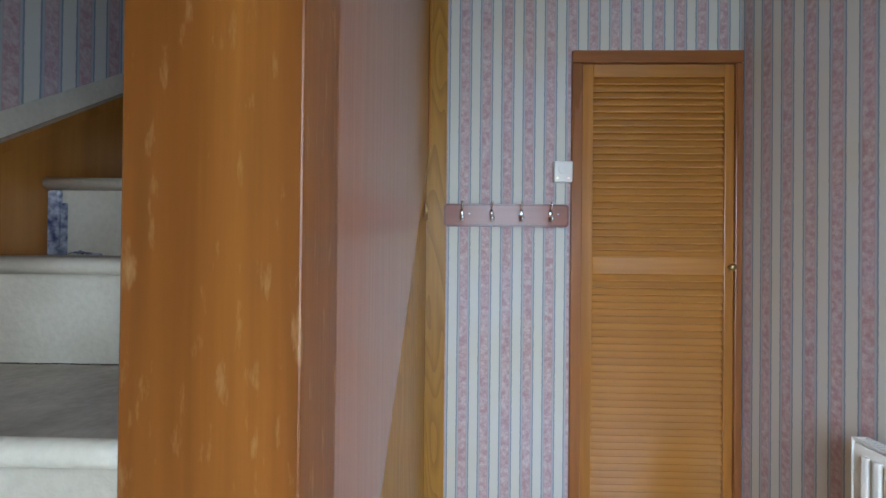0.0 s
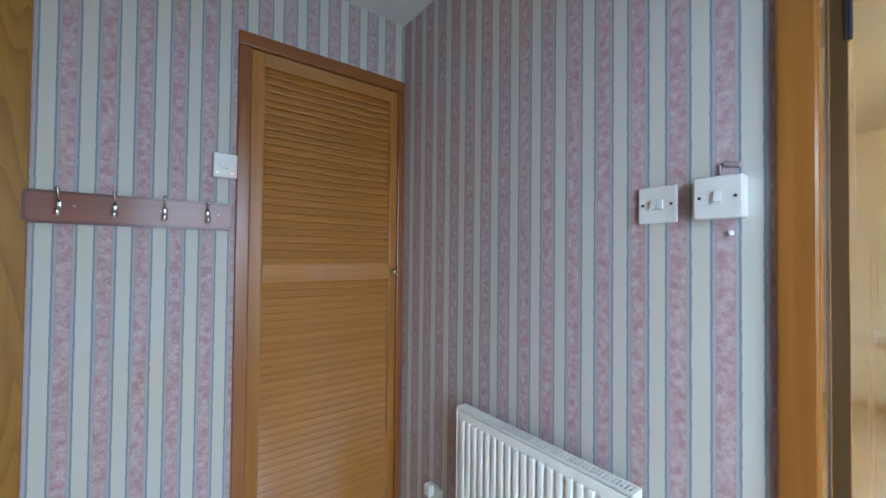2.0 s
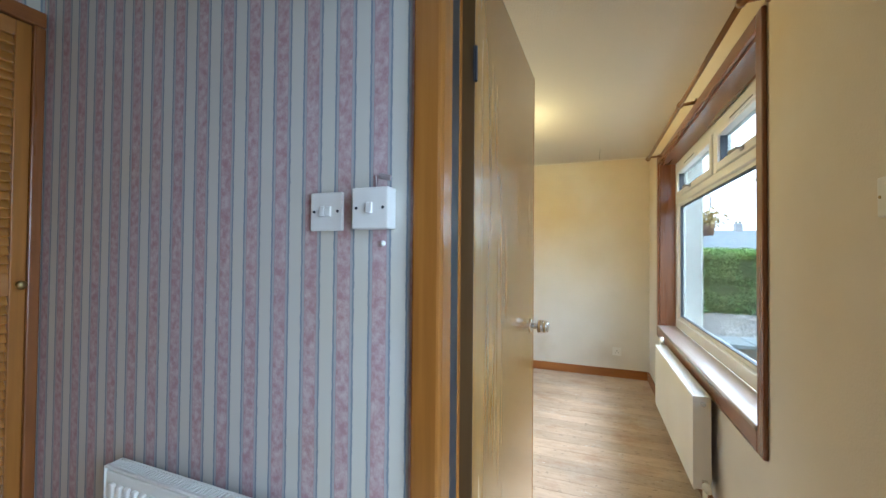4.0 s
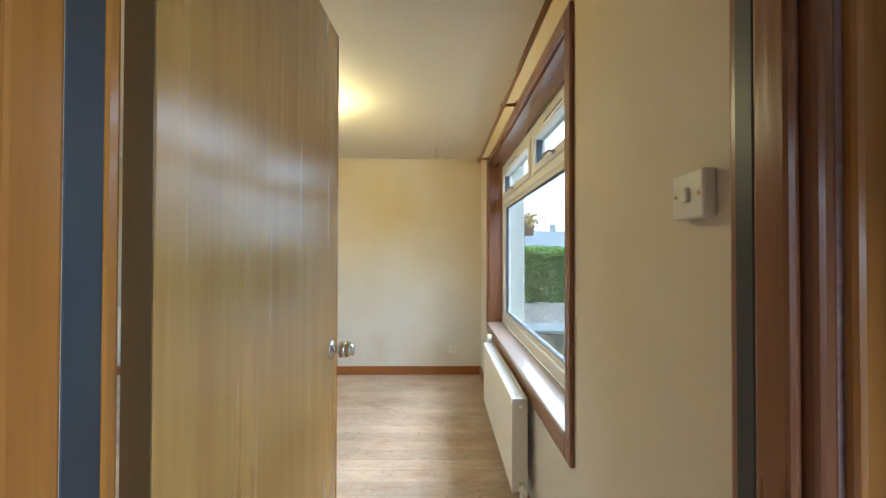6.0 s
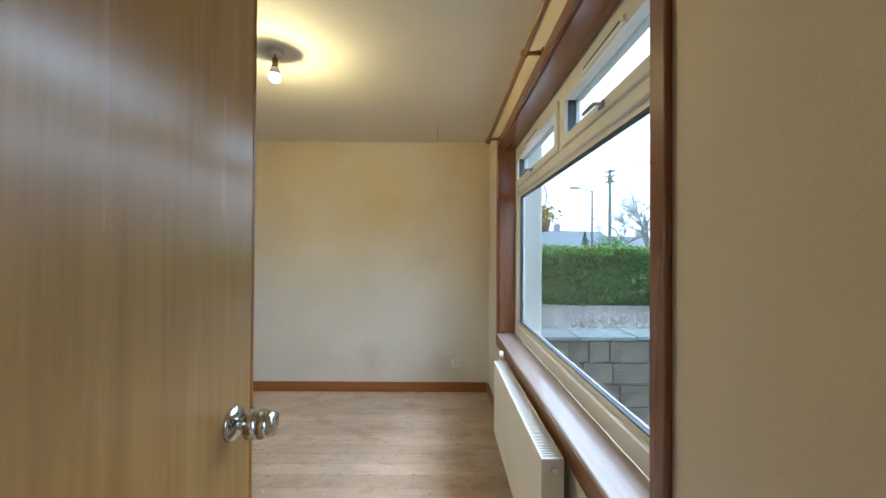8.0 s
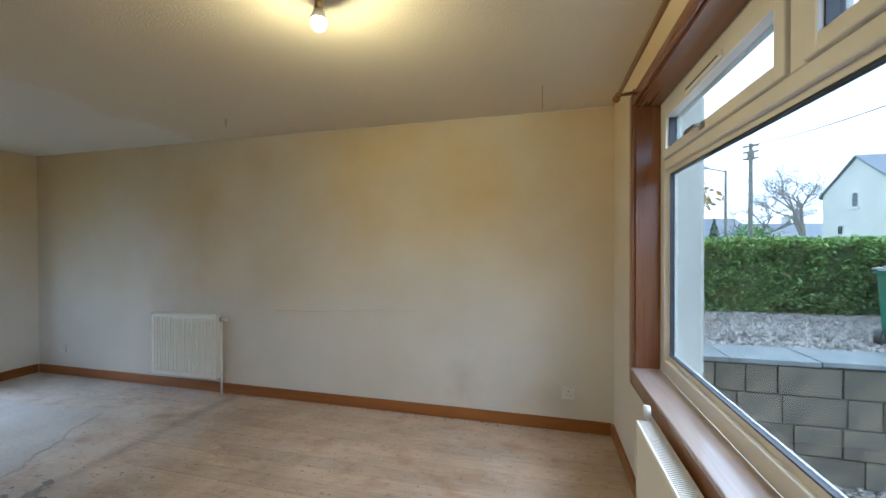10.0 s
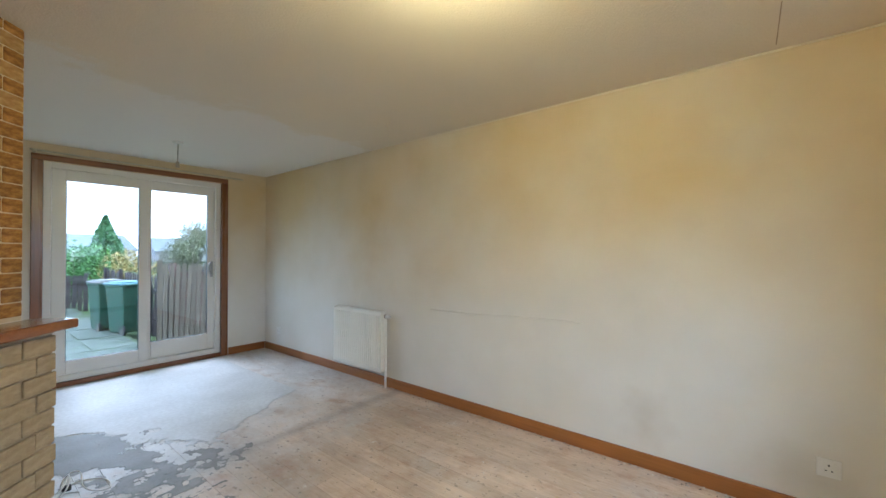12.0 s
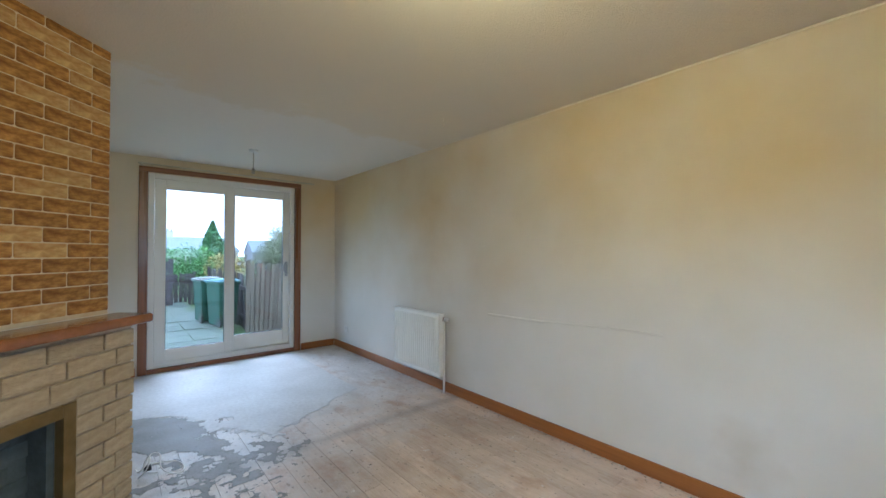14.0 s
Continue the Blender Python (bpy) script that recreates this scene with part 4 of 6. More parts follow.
def window():
    w = thing("window_1", 3.51, -0.63, 0.671, "white plastic window with two top lights over one large pane", "window", kind="structure")
    y0, y1 = -0.665, -0.600
    fx0, fx1, fz0, fz1 = 2.455, 4.565, 0.672, 2.066
    F = UPVC
    part("window_frame", box(fx0, fx0 + 0.062, y0, y1, fz0, fz1, 0.006), F, w)
    part("window_frame", box(fx1 - 0.062, fx1, y0, y1, fz0, fz1, 0.006), F, w)
    part("window_frame", box(fx0 + 0.062, fx1 - 0.062, y0, y1, fz0, fz0 + 0.072, 0.006), F, w)
    part("window_frame", box(fx0 + 0.062, fx1 - 0.062, y0, y1, fz1 - 0.055, fz1, 0.006), F, w)
    part("transom", box(fx0 + 0.062, fx1 - 0.062, y0, y1, 1.712, 1.760, 0.005), F, w)
    part("mullion", box(3.425, 3.485, y0, y1, 1.760, fz1 - 0.055, 0.005), F, w)
    part("bead", boxes((fx0 + 0.062, fx0 + 0.085, y0 + 0.01, y1 - 0.02, 0.744, 1.712), (fx1 - 0.085, fx1 - 0.062, y0 + 0.01, y1 - 0.02, 0.744, 1.712),
                       (fx0 + 0.085, fx1 - 0.085, y0 + 0.01, y1 - 0.02, 0.744, 0.768), (fx0 + 0.085, fx1 - 0.085, y0 + 0.01, y1 - 0.02, 1.69, 1.712)), F, w)
    part("gasket", boxes((fx0 + 0.085, fx0 + 0.092, -0.64, -0.62, 0.768, 1.69), (fx1 - 0.092, fx1 - 0.085, -0.64, -0.62, 0.768, 1.69),
                         (fx0 + 0.092, fx1 - 0.092, -0.64, -0.62, 0.768, 0.774), (fx0 + 0.092, fx1 - 0.092, -0.64, -0.62, 1.684, 1.69)), DARK, w)
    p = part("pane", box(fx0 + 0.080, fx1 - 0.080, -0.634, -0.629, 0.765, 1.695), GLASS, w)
    p.visible_shadow = False
    for a, b in ((fx0 + 0.066, 3.421), (3.489, fx1 - 0.066)):
        s = part("sash", boxes((a, a + 0.05, y0 + 0.004, y1 + 0.010, 1.764, fz1 - 0.059, 0.005), (b - 0.05, b, y0 + 0.004, y1 + 0.010, 1.764, fz1 - 0.059, 0.005),
                               (a + 0.05, b - 0.05, y0 + 0.004, y1 + 0.010, 1.764, 1.808, 0.005), (a + 0.05, b - 0.05, y0 + 0.004, y1 + 0.010, fz1 - 0.105, fz1 - 0.059, 0.005)), F, w)
        part("gasket", boxes((a + 0.05, a + 0.056, -0.64, -0.605, 1.808, fz1 - 0.105), (b - 0.056, b - 0.05, -0.64, -0.605, 1.808, fz1 - 0.105)), DARK, s)
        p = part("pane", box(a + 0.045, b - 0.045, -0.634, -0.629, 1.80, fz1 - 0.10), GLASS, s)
        p.visible_shadow = False
        bm = bmesh.new()
        mx = (a + b) / 2
        put(bm, mx - 0.02, mx + 0.02, y1 + 0.010, y1 + 0.018, 1.776, 1.800, 0.003)
        rod(bm, (mx - 0.005, y1 + 0.016, 1.788), (mx - 0.005, y1 + 0.040, 1.788), 0.007, seg=10)
        put(bm, mx - 0.008, mx + 0.10, y1 + 0.034, y1 + 0.046, 1.781, 1.796, 0.005)
        part("window_handle", bm, METAL, s, "grey metal handle")
        part("vent", box(mx - 0.17, mx + 0.17, y1 + 0.010, y1 + 0.020, fz1 - 0.095, fz1 - 0.07, 0.004), F, s)
        part("vent_slot", box(mx - 0.15, mx + 0.15, y1 + 0.0195, y1 + 0.021, fz1 - 0.086, fz1 - 0.079), DARK, s)


window()

# curtain pole
pole = thing("curtain_pole", 3.5, -0.40, 2.15, "thin varnished wooden curtain pole on brackets above the window", "curtain pole")
bm = bmesh.new()
rod(bm, (2.30, -0.40, 2.150), (4.64, -0.40, 2.150), 0.0115, seg=14)
part("rod", bm, POLEWOOD, pole, "", True)
for x in (2.262, 4.655):
    bm = bmesh.new()
    ball(bm, (x, -0.40, 2.150), 0.021, 1.2, 1, 1)
    part("finial", bm, POLEWOOD, pole, "", True)
for x in (2.36, 3.33, 4.60):
    bm = bmesh.new()
    rod(bm, (x, -0.40, 2.150), (x, YS, 2.155), 0.008, 0.011)
    rod(bm, (x - 0.012, -0.40, 2.150), (x + 0.012, -0.40, 2.150), 0.017, seg=16)
    rod(bm, (x, YS + 0.006, 2.155), (x, YS, 2.155), 0.022, seg=16)
    part("bracket", bm, POLEWOOD, pole, "", True)

# ---------------------------------------------------------------- patio door
structure("trim_patio_left", box(3.030, 3.108, YN - 0.018, YN + 0.1, 0.0, 2.135, 0.005), TRIM, "reddish varnished patio door trim")
structure("trim_patio_right", box(4.640, 4.716, YN - 0.018, YN + 0.1, 0.0, 2.135, 0.005), TRIM, "reddish varnished patio door trim")
structure("trim_patio_top", box(3.030, 4.716, YN - 0.019, YN + 0.1, 2.136, 2.19, 0.005), TRIM_X, "reddish varnished patio door head")
structure("sill_patio", box(3.109, 4.639, YN - 0.012, YN + 0.12, 0.0, 0.045, 0.005), TRIM_X, "dark varnished threshold under the patio door")


def patio():
    d = thing("sliding_patio_door", 3.875, YN + 0.05, 0.045, "white plastic sliding patio door with two panes, closed", "door", kind="structure")
    F, y0, y1 = UPVC, YN + 0.01, YN + 0.09
    x0, x1, z0, z1 = 3.109, 4.639, 0.046, 2.134
    part("outer_frame", box(x0, x0 + 0.055, y0, y1, z0, z1, 0.006), F, d)
    part("outer_frame", box(x1 - 0.055, x1, y0, y1, z0, z1, 0.006), F, d)
    part("outer_frame", box(x0 + 0.055, x1 - 0.055, y0, y1, z0, z0 + 0.06, 0.006), F, d)
    part("outer_frame", box(x0 + 0.055, x1 - 0.055, y0, y1, z1 - 0.06, z1, 0.006), F, d)
    for a, b, yy, zb in ((3.166, 3.905, y0 + 0.004, 0.235), (3.842, 4.583, y0 + 0.042, 0.29)):
        lo = 0.108
        sash = part("sash", boxes((a, a + 0.10, yy, yy + 0.036, lo, z1 - 0.062, 0.005), (b - 0.075, b, yy, yy + 0.036, lo, z1 - 0.062, 0.005),
                                  (a + 0.10, b - 0.075, yy, yy + 0.036, lo, zb, 0.005), (a + 0.10, b - 0.075, yy, yy + 0.036, z1 - 0.165, z1 - 0.062, 0.005)), F, d)
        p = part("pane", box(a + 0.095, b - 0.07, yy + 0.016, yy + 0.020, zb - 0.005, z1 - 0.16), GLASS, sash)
        p.visible_shadow = False
        part("gasket", boxes((a + 0.10, a + 0.105, yy + 0.008, yy + 0.028, zb, z1 - 0.165), (b - 0.08, b - 0.075, yy + 0.008, yy + 0.028, zb, z1 - 0.165),
                             (a + 0.105, b - 0.08, yy + 0.008, yy + 0.028, zb, zb + 0.005)), DARK, sash)
    bm = bmesh.new()
    put(bm, 4.530, 4.562, y0 + 0.022, y0 + 0.042, 0.98, 1.17, 0.006)
    h = part("handle_plate", bm, METAL, d)
    tube("pull_handle", [(4.546, y0 + 0.022, 1.155), (4.52, y0 - 0.012, 1.15), (4.50, y0 - 0.02, 1.10), (4.52, y0 - 0.012, 1.03), (4.546, y0 + 0.022, 1.02)], 0.011, METAL, h, "curved grey pull handle")


patio()
track = thing("curtain_track", 3.95, YN - 0.05, 2.215, "thin cream curtain rail above the patio door", "curtain rail")
bm = bmesh.new()
rod(bm, (3.02, YN - 0.045, 2.213), (4.88, YN - 0.045, 2.205), 0.009, seg=10)
part("rail", bm, STEP, track, "", True)
for x in (3.05, 4.66):
    part("bracket", box(x - 0.012, x + 0.012, YN - 0.055, YN, 2.197, 2.222, 0.003), STEP, track)

# ---------------------------------------------------------------- lights on the ceiling
pend = thing("pendant_bulb", 3.60, 0.81, CEIL, "bare lit light bulb on a short pendant", "ceiling light")
bm = bmesh.new()
rod(bm, (3.6, 0.81, CEIL), (3.6, 0.81, CEIL - 0.018), 0.04, 0.03, 20)
part("ceiling_rose", bm, WHITE, pend, "", True)
bm = bmesh.new()
rod(bm, (3.6, 0.81, CEIL - 0.016), (3.6, 0.81, CEIL - 0.042), 0.004, seg=8)
rod(bm, (3.6, 0.81, CEIL - 0.040), (3.6, 0.81, CEIL - 0.090), 0.014, 0.016, 16)
part("lamp_holder", bm, BRASS, pend, "", True)
bm = bmesh.new()
ball(bm, (3.6, 0.81, CEIL - 0.132), 0.030, 1, 1, 1, 18)
bulb = part("bulb", bm, glow("lit_bulb", (1.0, 0.88, 0.6), 9.0), pend, "glowing bulb", True)
bulb.visible_shadow = False
# collar added above the bulb to cut its hot spot on the ceiling
bm = bmesh.new()
rod(bm, (3.6, 0.81, CEIL - 0.086), (3.6, 0.81, CEIL - 0.121), 0.017, 0.033, 24)
part("collar", bm, WHITE, pend, "white plastic bulb collar, added to shade the ceiling", True)
bare = thing("pendant_flex", 3.879, 4.204, CEIL, "ceiling rose with a hanging flex and empty lamp holder", "ceiling light")
bm = bmesh.new()
rod(bm, (3.879, 4.204, CEIL), (3.879, 4.204, CEIL - 0.022), 0.045, 0.035, 20)
part("ceiling_rose", bm, WHITE, bare, "", True)
bm = bmesh.new()
rod(bm, (3.879, 4.204, CEIL - 0.02), (3.876, 4.204, CEIL - 0.19), 0.004, seg=8)
part("flex", bm, TREAD, bare, "aged cream flex")
bm = bmesh.new()
rod(bm, (3.876, 4.204, CEIL - 0.185), (3.876, 4.204, CEIL - 0.235), 0.013, 0.016, 14)
part("lamp_holder", bm, TREAD, bare, "aged cream lamp holder", True)

# sockets on the far wall
for yy, zz in ((-0.177, 0.27), (4.85, 0.27)):
    s = thing("wall_socket", XE, yy, zz, "white plastic single socket low on the cream wall", "socket", "far wall sockets")
    part("plate", box(XE - 0.010, XE, yy - 0.043, yy + 0.043, zz - 0.043, zz + 0.043, 0.003), WHITE, s)
    part("pin_holes", boxes((XE - 0.0108, XE - 0.0095, yy - 0.003, yy + 0.003, zz + 0.008, zz + 0.018), (XE - 0.0108, XE - 0.0095, yy - 0.014, yy - 0.007, zz - 0.014, zz - 0.009),
                            (XE - 0.0108, XE - 0.0095, yy + 0.007, yy + 0.014, zz - 0.014, zz - 0.009)), DARK, s)
    part("rocker", box(XE - 0.013, XE - 0.010, yy - 0.027, yy - 0.017, zz + 0.010, zz + 0.026, 0.001), WHITE, s)

# ---------------------------------------------------------------- fireplace on the diagonal breast
DM = Matrix(((R2, R2, 0, EX), (R2, -R2, 0, EY), (0, 0, 1, 0), (0, 0, 0, 1)))   # (u, n, z) to the world


def on_breast(name, bm, material, parent=None, label="", smooth=False):
    bm.transform(DM)
    bmesh.ops.reverse_faces(bm, faces=bm.faces)
    return part(name, bm, material, parent, label, smooth)


ST = 0.14           # how far the stone surround stands out
fp = thing("fireplace", *diag(-0.605, 0.07), 0.0, "buff split-stone fireplace surround with an empty dark opening", "fireplace")
OU0, OU1, OZ = -0.885, -0.332, 0.593
on_breast("backing", boxes((-1.205, OU0 - 0.03, 0.002, ST - 0.007, 0, 0.926), (OU1 + 0.03, -0.005, 0.002, ST - 0.007, 0, 0.926), (OU0 - 0.03, OU1 + 0.03, 0.002, ST - 0.007, OZ + 0.03, 0.926)), BUFFJOINT, fp, "grey mortar bed")
on_breast("opening_frame", boxes((OU0 - 0.052, OU0, ST - 0.03, ST + 0.012, 0, OZ + 0.053, 0.003), (OU1, OU1 + 0.052, ST - 0.03, ST + 0.012, 0, OZ + 0.053, 0.003), (OU0, OU1, ST - 0.03, ST + 0.012, OZ, OZ + 0.053, 0.003)), FRAMEBRASS, fp, "dull brass frame round the opening")
on_breast("firebox", boxes((OU0, OU0 + 0.03, 0.005, ST - 0.03, 0, OZ), (OU1 - 0.03, OU1, 0.005, ST - 0.03, 0, OZ), (OU0 + 0.03, OU1 - 0.03, 0.005, 0.02, 0, OZ), (OU0, OU1, 0.02, ST - 0.03, OZ - 0.02, OZ)), SOOT, fp, "blackened firebox lining")
on_breast("mantel_shelf", box(-1.26, 0.053, 0.002, 0.205, 0.927, 0.972, 0.012), MANTEL, fp, "thick varnished wooden mantel shelf")
fb = mesh_of("firebrick", box(-0.06, 0.06, -0.004, 0.004, -0.034, 0.034, 0.004), SOOT)
for r in range(8):
    for c in range(4):
        u = OU0 + 0.07 + c * 0.135 + (0.06 if r % 2 else 0)
        if u > OU1 - 0.07:
            continue
        o = new("firebrick", fb)
        o.parent = fp
        o.matrix_parent_inverse = fp.matrix_world.inverted()
        x, y = diag(u, 0.024)
        o.matrix_basis = pose(x, y, 0.045 + r * 0.073, 0, 0, 45)

wirething = thing("coiled_cable", 3.03, 2.93, 0.0, "coil of thin white cable lying on the floor", "cable")
tube("loop", [(2.95, 3.02, 0.004), (2.98, 2.90, 0.05), (3.04, 2.98, 0.09), (3.07, 2.86, 0.03), (3.14, 2.82, 0.006), (3.16, 2.95, 0.006), (3.03, 3.03, 0.006), (2.97, 2.93, 0.02)], 0.0035, WHITE, wirething)
tube("loop", [(2.96, 2.90, 0.004), (3.00, 2.86, 0.07), (3.01, 2.93, 0.10), (2.99, 2.96, 0.02), (3.05, 2.90, 0.005)], 0.0035, WHITE, wirething)
part("tie", box(2.985, 3.02, 2.895, 2.925, 0.03, 0.055, 0.004), RUBBER, wirething, "black cable tie")

# ---------------------------------------------------------------- outside, front
GRAVEL = mat("grey_gravel", (0.22, 0.205, 0.19), 0.9, color2=(0.09, 0.085, 0.08), scale=26, bump=1.0, bump_scale=30, fine=0.5)
SLAB = mat("wet_concrete_slab", (0.23, 0.24, 0.23), 0.5, color2=(0.13, 0.15, 0.145), scale=3, bump=0.2, bump_scale=50, fine=0.3, rand=0.08)
BLOCK = mat("weathered_block", (0.195, 0.160, 0.108), 0.9, color2=(0.105, 0.094, 0.072), scale=3.2, bump=0.3, bump_scale=70, fine=0.2, rand=0.16, span=(0.36, 0.66))
# mortar colour darkened to deepen the shade in recessed joints
DARKJOINT = mat("mossy_shaded_mortar", (0.11, 0.10, 0.08), 0.95, color2=(0.07, 0.066, 0.052), scale=9, bump=0.5, bump_scale=60)
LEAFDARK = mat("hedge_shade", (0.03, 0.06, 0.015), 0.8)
BINGREEN = mat("green_bin_plastic", (0.018, 0.13, 0.070), 0.4, color2=(0.014, 0.10, 0.055), scale=4)
BINLID = mat("grey_bin_lid", (0.20, 0.19, 0.18), 0.4, color2=(0.14, 0.135, 0.13), scale=8)
GRASS = mat("rough_grass", (0.10, 0.17, 0.04), 0.9, color2=(0.06, 0.10, 0.03), scale=2, bump=0.8, bump_scale=40)
RENDERW = mat("cream_harling", (0.62, 0.60, 0.54), 0.9, color2=(0.55, 0.53, 0.47), scale=1.2, bump=0.08, bump_scale=50)
RENDERG = mat("grey_harling", (0.34, 0.33, 0.35), 0.9, color2=(0.29, 0.28, 0.30), scale=1.2, bump=0.3, bump_scale=50)
ROOF = mat("grey_slate_roof", (0.20, 0.22, 0.235), 0.95, color2=(0.20, 0.22, 0.24), scale=2, bump=0.3, bump_scale=14)
GLAZE = mat("dark_window_glass", (0.05, 0.06, 0.07), 0.12)
BARK = mat("bare_bark", (0.16, 0.13, 0.11), 0.9, color2=(0.10, 0.085, 0.07), scale=6, bump=0.5, bump_scale=30)
CARWHITE = mat("white_car_paint", (0.75, 0.76, 0.78), 0.25, coat=0.5)
ASPHALT = mat("asphalt", (0.055, 0.055, 0.058), 0.85, color2=(0.04, 0.04, 0.042), scale=2, bump=0.4, bump_scale=80)
FENCE = mat("weathered_fence_board", (0.18, 0.145, 0.11), 0.85, color2=(0.10, 0.082, 0.064), scale=2, stretch=(12, 12, 1), bump=0.4, bump_scale=8, rand=0.2, fine=0.3)
FENCERED = mat("reddish_fence_board", (0.20, 0.115, 0.10), 0.85, color2=(0.13, 0.08, 0.07), scale=2, bump=0.4, bump_scale=20, rand=0.15, fine=0.3)
POLEGREY = mat("grey_pole", (0.20, 0.20, 0.17), 0.8, color2=(0.15, 0.15, 0.13), scale=3)

structure("ground", box(-150, 260, -260, 260, -1.9, -1.42), GRASS, "rough grass ground reaching the distance")
structure("ground_front", box(-2, 7.6, -9, YS - OUT, -1.42, -1.40), GRAVEL, "sunken grey gravel in front of the house")
structure("ground_raised", box(7.72, 13.5, -9.5, 6, -1.42, -0.012), GRAVEL, "raised bed of grey gravel behind the retaining wall")
structure("road", box(13.6, 22, -120, 120, -1.42, -0.10), ASPHALT, "asphalt road beyond the hedge")
structure("ground_far", box(22.01, 120, -160, 160, -1.42, -0.08), GRASS, "grass beyond the road")
structure("wall_house_outer", boxes((1.4, WX0, YS - OUT - 0.02, YS - OUT, -1.4, 5.0), (WX1, 5.5, YS - OUT - 0.02, YS - OUT, -1.4, 5.0), (WX0, WX1, YS - OUT - 0.02, YS - OUT, -1.4, WZ0 - 0.04), (WX0, WX1, YS - OUT - 0.02, YS - OUT, WZ1 + 0.03, 5.0)), RENDERW, "cream harled front of the house")
structure("reveal_outer", boxes((WX1 - 0.02, WX1, YS - OUT - 0.02, -0.666, WZ0, WZ1), (WX0, WX0 + 0.02, YS - OUT - 0.02, -0.666, WZ0, WZ1)), RENDERW, "cream painted outer window reveal")


def foliage(name, cells, size, material, parent=None, label="", seed=1):
    """Many small two-quad leaves at random turns, filling a list of (x, y, z) places."""
    rng = random.Random(seed)
    vs, fs = [], []
    for p in cells:
        m = Euler((rng.uniform(-1.2, 1.2), rng.uniform(-1.2, 1.2), rng.uniform(0, 6.28))).to_matrix()
        s = size * rng.uniform(0.6, 1.3)
        k = len(vs)
        for q in ((-0.5, 0, 0), (0, -0.28, 0.06), (0.5, 0, 0), (0, 0.28, 0.06)):
            v = m @ Vector(q) * s
            vs.append((p[0] + v.x, p[1] + v.y, p[2] + v.z))
        fs.append((k, k + 1, k + 2, k + 3))
    me = bpy.data.meshes.new(name)
    me.from_pydata(vs, [], fs)
    me.materials.append(material)
    ob = new(name, me)
    if parent is not None:
        ob.parent = parent
        ob.matrix_parent_inverse = parent.matrix_world.inverted()
    if label:
        tagged(ob, label)
    return ob


def leafy(name, color, tip, rough=0.5):
    """Leaves whose green varies from leaf to leaf."""
    m = bpy.data.materials.new(name)
    m.use_nodes = True
    n, l = m.node_tree.nodes, m.node_tree.links
    g, r = n.new("ShaderNodeNewGeometry"), n.new("ShaderNodeValToRGB")
    r.color_ramp.elements[0].color, r.color_ramp.elements[1].color = (*color, 1), (*tip, 1)
    l.new(g.outputs["Random Per Island"], r.inputs["Fac"])
    b = n["Principled BSDF"]
    b.inputs["Roughness"].default_value = rough
    l.new(r.outputs["Color"], b.inputs["Base Color"])
    return m


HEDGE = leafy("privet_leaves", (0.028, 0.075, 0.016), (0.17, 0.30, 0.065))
HEDGETOP = leafy("bright_privet_leaves", (0.09, 0.20, 0.03), (0.26, 0.42, 0.08))


def hedge(name, x0, x1, y0, y1, z0, z1, count, seed):
    h = thing(name, (x0 + x1) / 2, (y0 + y1) / 2, z0, "dense clipped green privet hedge, brighter green at the top", "hedge")
    # solid box whose dark colour stands in for shade inside the hedge
    part("stems", box(x0 + 0.12, x1 - 0.12, y0 + 0.12, y1 - 0.12, z0, z1 - 0.12), LEAFDARK, h, "solid dark core, coloured as shade between the leaves")
    rng = random.Random(seed)
    low, top = [], []
    for _ in range(count):
        x, y, z = rng.uniform(x0, x1), rng.uniform(y0, y1), rng.uniform(z0 + 0.02, z1)
        u = rng.random()
        if u < 0.42:
            x = x0 + rng.gauss(0.06, 0.045)
        elif u < 0.62:
            y = y1 - rng.gauss(0.06, 0.045)
        elif u < 0.72:
            y = y0 + rng.gauss(0.06, 0.045)
        else:
            z = z1 + rng.gauss(-0.03, 0.035)
        x += 0.22 * noise.noise(Vector((y * 2.1, z * 2.6, seed)))
        y += 0.16 * noise.noise(Vector((x * 2.1, z * 2.6, seed + 5)))
        z += 0.07 * noise.noise(Vector((x * 1.6, y * 1.6, seed)))
        # most leaves in the top 0.2 m take the brighter green
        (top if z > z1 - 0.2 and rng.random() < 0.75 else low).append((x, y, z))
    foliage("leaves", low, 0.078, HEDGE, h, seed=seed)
    foliage("new_leaves", top, 0.078, HEDGETOP, h, "brighter green leaves near the top", seed=seed + 1)


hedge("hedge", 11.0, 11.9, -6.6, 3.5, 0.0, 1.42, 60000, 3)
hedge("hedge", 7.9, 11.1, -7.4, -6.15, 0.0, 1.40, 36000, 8)


